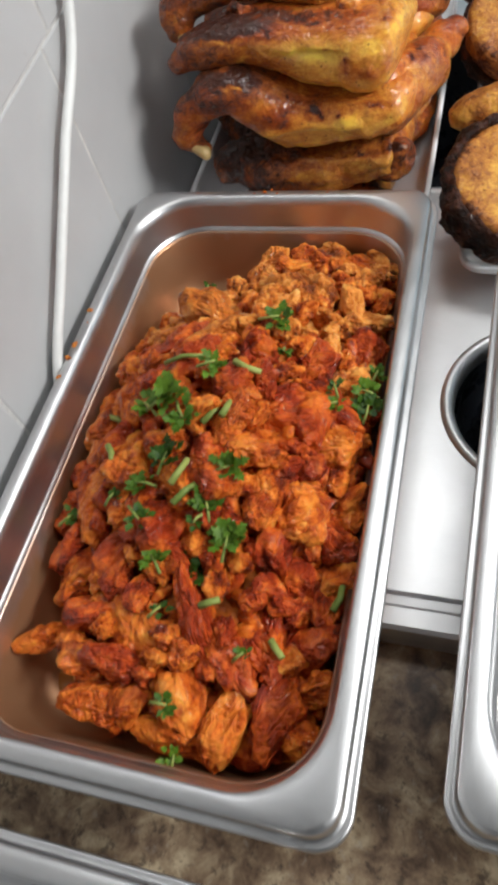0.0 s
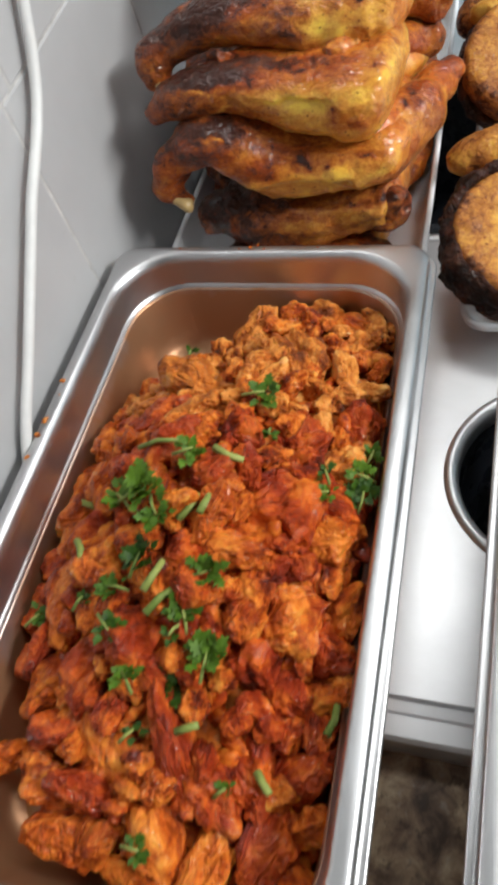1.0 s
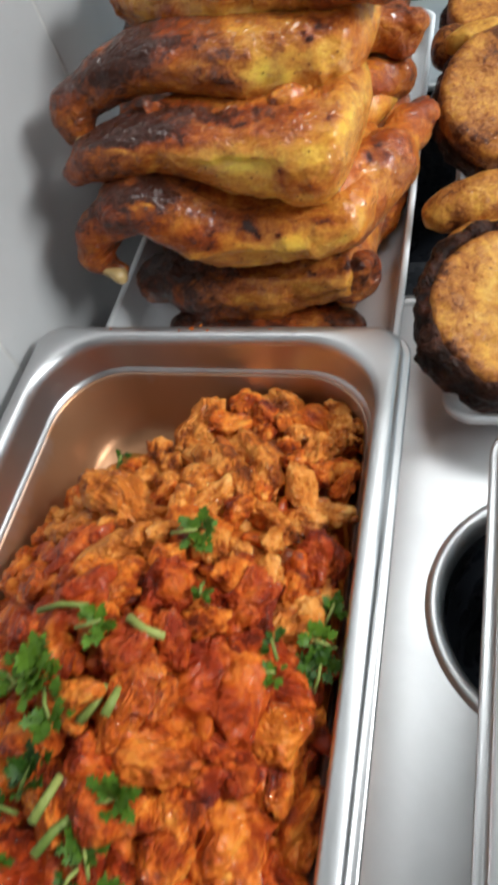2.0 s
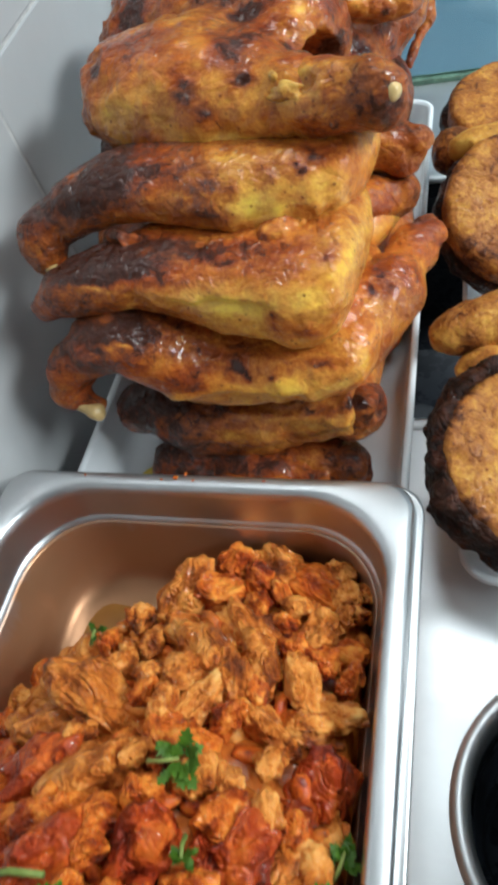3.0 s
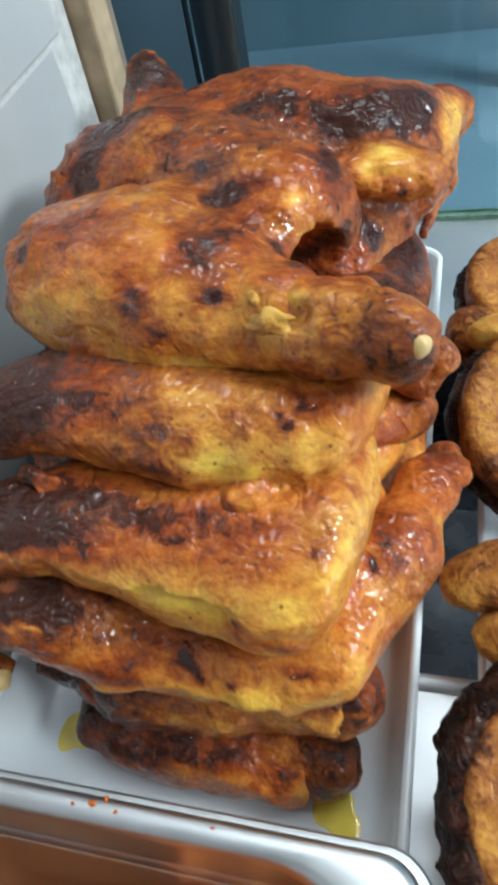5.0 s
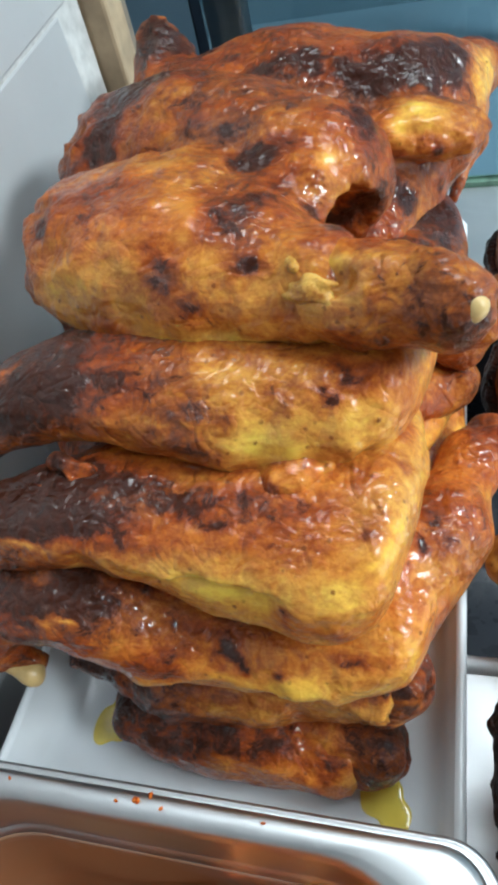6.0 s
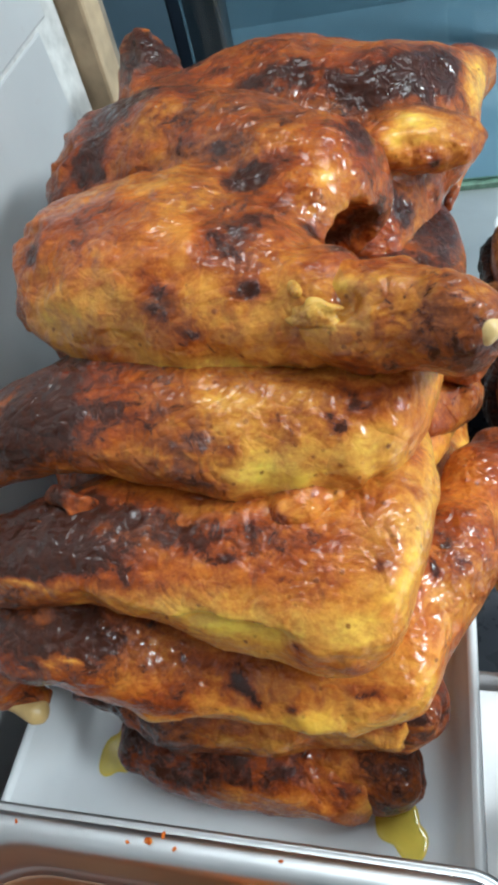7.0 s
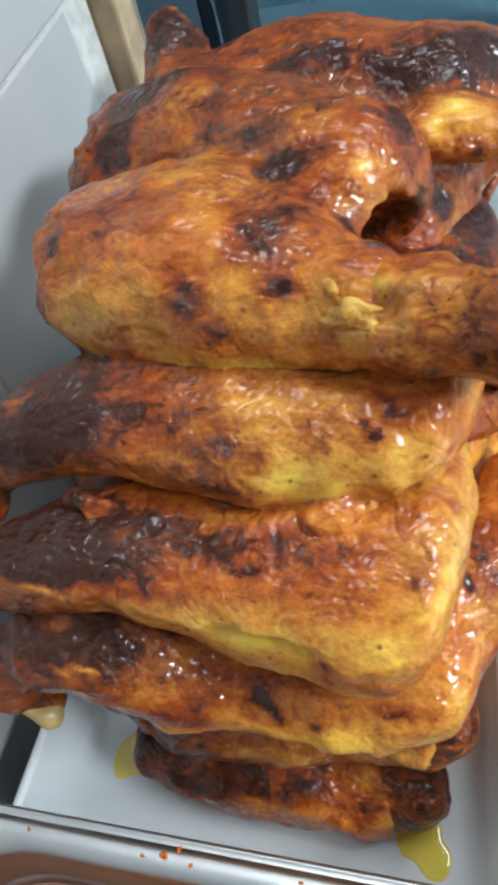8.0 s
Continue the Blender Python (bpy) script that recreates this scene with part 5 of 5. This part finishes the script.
for layer in range(3):
    tries = 0
    while tries < 4000 and len(placed) < 280 - 30 * (2 - layer):
        tries += 1
        x, y = rs.uniform(-0.162, -0.018), rs.uniform(-0.303, -0.022)
        size = rs.choice((0.012, 0.015, 0.019, 0.023, 0.027, 0.031)) * (1.0 if y < -0.09 else 0.85)
        if not inside(x, y, size * 0.3):
            continue
        h = heap(x, y)
        z = h - size * 0.22 - layer * 0.011
        if z < -0.060 + size * 0.30:
            if layer:
                continue
            z = -0.060 + size * 0.32
        if any((x - a) ** 2 + (y - b) ** 2 + (z - c) ** 2 < (0.345 * (size + s)) ** 2 for a, b, c, s in placed):
            continue
        placed.append((x, y, z, size))
        warm = rs.random()
        if y > -0.115 - 0.2 * (x + 0.09):
            mat = P_ if warm < 0.7 else O_
        else:
            mat = O_ if warm < 0.42 else R_
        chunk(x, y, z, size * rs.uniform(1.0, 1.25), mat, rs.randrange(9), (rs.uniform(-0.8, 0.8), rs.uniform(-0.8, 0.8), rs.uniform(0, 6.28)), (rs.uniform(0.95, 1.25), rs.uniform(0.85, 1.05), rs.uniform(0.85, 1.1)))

# the mass of crumbs and sauce below the pieces
bm = bmesh.new()
nx, ny = 56, 104
grid = [[None] * (ny + 1) for _ in range(nx + 1)]
for i in range(nx + 1):
    for j in range(ny + 1):
        x, y = -0.160 + 0.145 * i / nx, -0.302 + 0.282 * j / ny
        edge = min(x + 0.160, -0.015 - x, y + 0.302, -0.020 - y)
        z = heap(x, y) - 0.010 + 0.004 * noise.noise(Vector((x, y, 0)) * 120)
        if not inside(x, y):
            z = -0.0615
        grid[i][j] = bm.verts.new((x, y, max(z, -0.0615) if edge > 0.004 else -0.0615))
for i in range(nx):
    for j in range(ny):
        bm.faces.new((grid[i][j], grid[i + 1][j], grid[i + 1][j + 1], grid[i][j + 1]))
tagged(part("crumb_mass", bm, SAUCE, food), "dark red crumbs and sauce under the pieces")


# small shreds between the pieces, too many to count
def shreds(count):
    rs = random.Random(77)
    kinds = []
    for s in range(6):
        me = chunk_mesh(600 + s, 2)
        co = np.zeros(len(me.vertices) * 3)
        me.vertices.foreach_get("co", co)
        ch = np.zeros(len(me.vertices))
        me.attributes["char_shade"].data.foreach_get("value", ch)
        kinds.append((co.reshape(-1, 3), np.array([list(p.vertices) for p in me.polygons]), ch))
    vs, fs, cs, ms, at = [], [], [], [], 0
    while count:
        x, y = rs.uniform(-0.160, -0.018), rs.uniform(-0.301, -0.022)
        if not inside(x, y, 0.003):
            continue
        count -= 1
        size = rs.uniform(0.006, 0.012)
        co, fa, ch = kinds[rs.randrange(6)]
        rot = np.array(Euler((rs.uniform(-1, 1), rs.uniform(-1, 1), rs.uniform(0, 6.28))).to_matrix())
        q = (co * np.array((rs.uniform(1.0, 1.9), 0.9, 0.8)) * size) @ rot.T + np.array((x, y, max(heap(x, y) - 0.009 + rs.uniform(-0.002, 0.002), -0.0605 + size * 0.25)))
        vs.append(q)
        fs.append(fa + at)
        cs.append(ch)
        pale = y > -0.115 - 0.2 * (x + 0.09)
        ms += [rs.choice((0, 0, 0, 1) if pale else (1, 1, 2))] * len(fa)
        at += len(q)
    me = bpy.data.meshes.new("crumb_layer")
    me.from_pydata(np.concatenate(vs).tolist(), [], np.concatenate(fs).tolist())
    me.update()
    paint(me, "char_shade", np.concatenate(cs) + 0.05)
    for shred in (SHRED_PALE, SHRED_ORANGE, SHRED_RED):
        me.materials.append(shred)
    me.polygons.foreach_set("material_index", np.array(ms, dtype=np.int32))
    me.shade_smooth()
    ob = part("crumb_layer", me, None, food, "small shreds and crumbs between the pieces")
    return tagged(ob, kind="stuff")


shreds(420)


# ---- parsley ----
def leaflet(bm, base, ahead, up, length, rs):
    """A small lobed leaf, bent over its midrib."""
    ahead = Vector(ahead).normalized()
    side = ahead.cross(Vector(up)).normalized()
    up = side.cross(ahead)
    mid = [bm.verts.new(Vector(base) + ahead * length * t + up * (0.25 * length * (t - t * t * 1.3))) for t in (0, 0.3, 0.6, 0.85, 1.0)]
    for sgn in (-1, 1):
        edge = []
        for i, t in enumerate((0, 0.22, 0.30, 0.46, 0.56, 0.74, 0.82, 0.95)):
            w = (0.05, 0.42, 0.20, 0.50, 0.22, 0.36, 0.14, 0.10)[i] * rs.uniform(0.8, 1.2)
            edge.append(bm.verts.new(Vector(base) + ahead * length * (t + rs.uniform(-0.04, 0.04)) + side * sgn * w * length + up * (0.25 * length * (t - t * t * 1.3) + rs.uniform(-0.02, 0.12) * length)))
        seq = [(0, 0, 1), (0, 1, 2), (1, 2, 3), (1, 3, 4), (2, 4, 5), (2, 5, 6), (3, 6, 7)]
        for m_, a, b in seq:
            tri = (mid[m_], edge[a], edge[b])
            bm.faces.new(tri if sgn > 0 else tri[::-1])
        for m_, a in ((0, 2), (1, 4), (2, 6), (3, 7)):
            tri = (mid[m_], edge[a], mid[m_ + 1])
            bm.faces.new(tri if sgn > 0 else tri[::-1])


def sprig(x, y, z, size, turn, leaves, seed):
    rs = random.Random(seed)
    size *= 0.85
    t = thing("parsley_sprig", "chopped green parsley leaf on the spiced chicken", "parsley", (x, y, z), "chopped parsley")
    t.rotation_euler = (rs.uniform(-0.3, 0.3), rs.uniform(-0.3, 0.3), turn)
    bm = bmesh.new()
    for i in range(leaves * 3):
        a = rs.uniform(-2.6, 2.6)
        el = rs.uniform(0.05, 1.2)
        d = (math.cos(a) * math.cos(el), math.sin(a) * math.cos(el), math.sin(el) * 0.7)
        o = rs.uniform(0.0, 0.32) * size
        b = (o * math.cos(a + rs.uniform(-0.6, 0.6)), o * math.sin(a), 0.001 + rs.uniform(0, 0.16) * size)
        leaflet(bm, b, d, (0, 0, 1), size * rs.uniform(0.20, 0.40), rs)
    part("leaf", bm, LEAF, t)
    bm = bmesh.new()
    tube(bm, [(-0.55 * size, 0.05 * size, 0.0005), (-0.2 * size, 0, 0.003), (0.1 * size, 0, 0.0035)], [0.0008, 0.0007, 0.0005], 6)
    part("stalk", bm, STALK, t, "pale green stalk")
    return t


def stem(x, y, z, length, turn, seed, r=0.0016):
    rs = random.Random(seed)
    bm = bmesh.new()
    k = length / 2
    tube(bm, [(-k, 0, 0), (0, rs.uniform(-0.1, 0.1) * length, rs.uniform(0, 0.1) * length), (k, 0, 0)], [r, r * 0.95, r * 0.9], 8)
    ob = part("herb_stem", bm, STALK)
    ob.location, ob.rotation_euler = (x, y, z), (0, rs.uniform(-0.2, 0.2), turn)
    return tagged(ob, "short cut pale green herb stem", "herb stem", "cut herb stems")


def on_heap(x, y):
    """Height of the meat under a point."""
    best = heap(x, y) - 0.006
    for a, b, c, s in placed:
        d = math.hypot(x - a, y - b)
        if d < s * 0.55:
            best = max(best, c + 0.40 * s * math.sqrt(1 - (d / (s * 0.56)) ** 2))
    return best + 0.001


for i, (x, y, s, tn, lv) in enumerate(((-0.101, -0.172, 0.026, 0.6, 10), (-0.113, -0.174, 0.018, 2.6, 7), (-0.090, -0.183, 0.018, 5.4, 7), (-0.094, -0.199, 0.019, 1.2, 8), (-0.066, -0.201, 0.018, 0.4, 8),
                                      (-0.075, -0.215, 0.018, 2.0, 8), (-0.106, -0.210, 0.016, 3.2, 6), (-0.120, -0.215, 0.012, 1.0, 5), (-0.104, -0.226, 0.016, 5.6, 6))):
    sprig(x, y, on_heap(x, y), s, tn, lv, 700 + i)
for i, (x, y, s, tn, lv) in enumerate(((-0.062, -0.229, 0.021, 1.6, 10), (-0.079, -0.240, 0.022, 0.2, 9), (-0.093, -0.241, 0.016, 2.4, 7), (-0.077, -0.224, 0.010, 4.4, 4), (-0.066, -0.113, 0.018, 0.3, 7),
                                      (-0.120, -0.066, 0.011, 1.3, 4), (-0.056, -0.138, 0.013, 5.0, 5), (-0.029, -0.158, 0.013, 0.0, 4), (-0.017, -0.150, 0.018, 1.5, 7))):
    sprig(x, y, on_heap(x, y), s, tn, lv, 730 + i)
for i, (x, y, s, tn, lv) in enumerate(((-0.089, -0.258, 0.012, 0.8, 4), (-0.077, -0.294, 0.013, 0.0, 5), (-0.071, -0.310, 0.012, 1.7, 4), (-0.152, -0.218, 0.014, 1.0, 6), (-0.084, -0.154, 0.016, 0.5, 6),
                                      (-0.019, -0.141, 0.015, 3.0, 6), (-0.031, -0.147, 0.012, 2.0, 4), (-0.016, -0.128, 0.014, 1.4, 6), (-0.049, -0.270, 0.010, 0.6, 4))):
    sprig(x, y, on_heap(x, y), s, tn, lv, 760 + i)
for i, (x, y, l, tn) in enumerate(((-0.100, -0.150, 0.020, 0.15), (-0.068, -0.153, 0.014, -0.3), (-0.140, -0.167, 0.014, -0.25), (-0.079, -0.178, 0.013, 1.1), (-0.072, -0.177, 0.009, 1.4),
                                  (-0.066, -0.253, 0.009, 0.4), (-0.128, -0.195, 0.010, -1.0), (-0.037, -0.264, 0.009, -0.8), (-0.088, -0.205, 0.014, 1.3), (-0.017, -0.238, 0.012, 1.4), (-0.083, -0.213, 0.016, 1.0))):
    stem(x, y, on_heap(x, y), l, tn, 800 + i, 0.0016 if i else 0.0011)


# ---- crumbs and smears on the pan's rim ----
def crumb(x, y, z, size, mat, k, label, group):
    ob = new("crumb", CHUNKS[mat.name][k])
    ob.location, ob.scale, ob.rotation_euler = (x, y, z + size * 0.2), (size, size * 0.8, size * 0.5), (0, 0, k * 1.3)
    return tagged(ob, label, "crumb", group)


for i, (x, y, s) in enumerate(((-0.098, -0.004, 0.0030), (-0.094, -0.002, 0.0022), (-0.104, -0.005, 0.0020), (-0.090, -0.005, 0.0018), (-0.140, -0.004, 0.0016), (-0.060, -0.004, 0.0014))):
    crumb(x, y, 0.0, s * 0.8, MEAT_ORANGE, i, "tiny red crumb of spiced meat on the rim", "crumbs on the rim")
for i, (x, y, s) in enumerate(((-0.1760, -0.103, 0.0035), (-0.1755, -0.128, 0.0040), (-0.1758, -0.137, 0.0045), (-0.1762, -0.150, 0.0030), (-0.1740, -0.112, 0.0020))):
    crumb(x, y, -0.0006, s, MEAT_PALE, i, "dried brown food crumb on the pan's rim", "crumbs on the rim")


# ---- wall tiles, near the counter each a piece of its own ----
def tile_piece(name, mesh, y, z):
    ob = new(name, mesh)
    ob.parent = wall
    ob.location = (WALL_X - 0.0006, y, z + 0.055 * (y + 0.09))
    ob.rotation_euler[0] = 0.055
    return ob


TW, TH, GAP = 0.155, 0.205, 0.0014
tm = bpy.data.meshes.new("tile")
bm = box(bmesh.new(), -0.002, 0.0006, GAP / 2, TW - GAP / 2, GAP / 2, TH - GAP / 2, 0.0012)
bm.to_mesh(tm)
bm.free()
tm.materials.append(TILE)
far = bmesh.new()
for i in range(-12, 3):
    for j in range(-6, 8):
        y, z = -0.017 + TW * i, 0.101 + TH * j
        if y + TW > 0.306:
            continue
        if -5 <= i and -1 <= j <= 2:
            tile_piece("tile", tm, y, z)
        elif z + TH < 1.70:
            box(far, WALL_X - 0.003, WALL_X, y + GAP / 2, y + TW - GAP / 2, z + GAP / 2, z + TH - GAP / 2)
part("tile_field", far, TILE, wall, smooth=False)
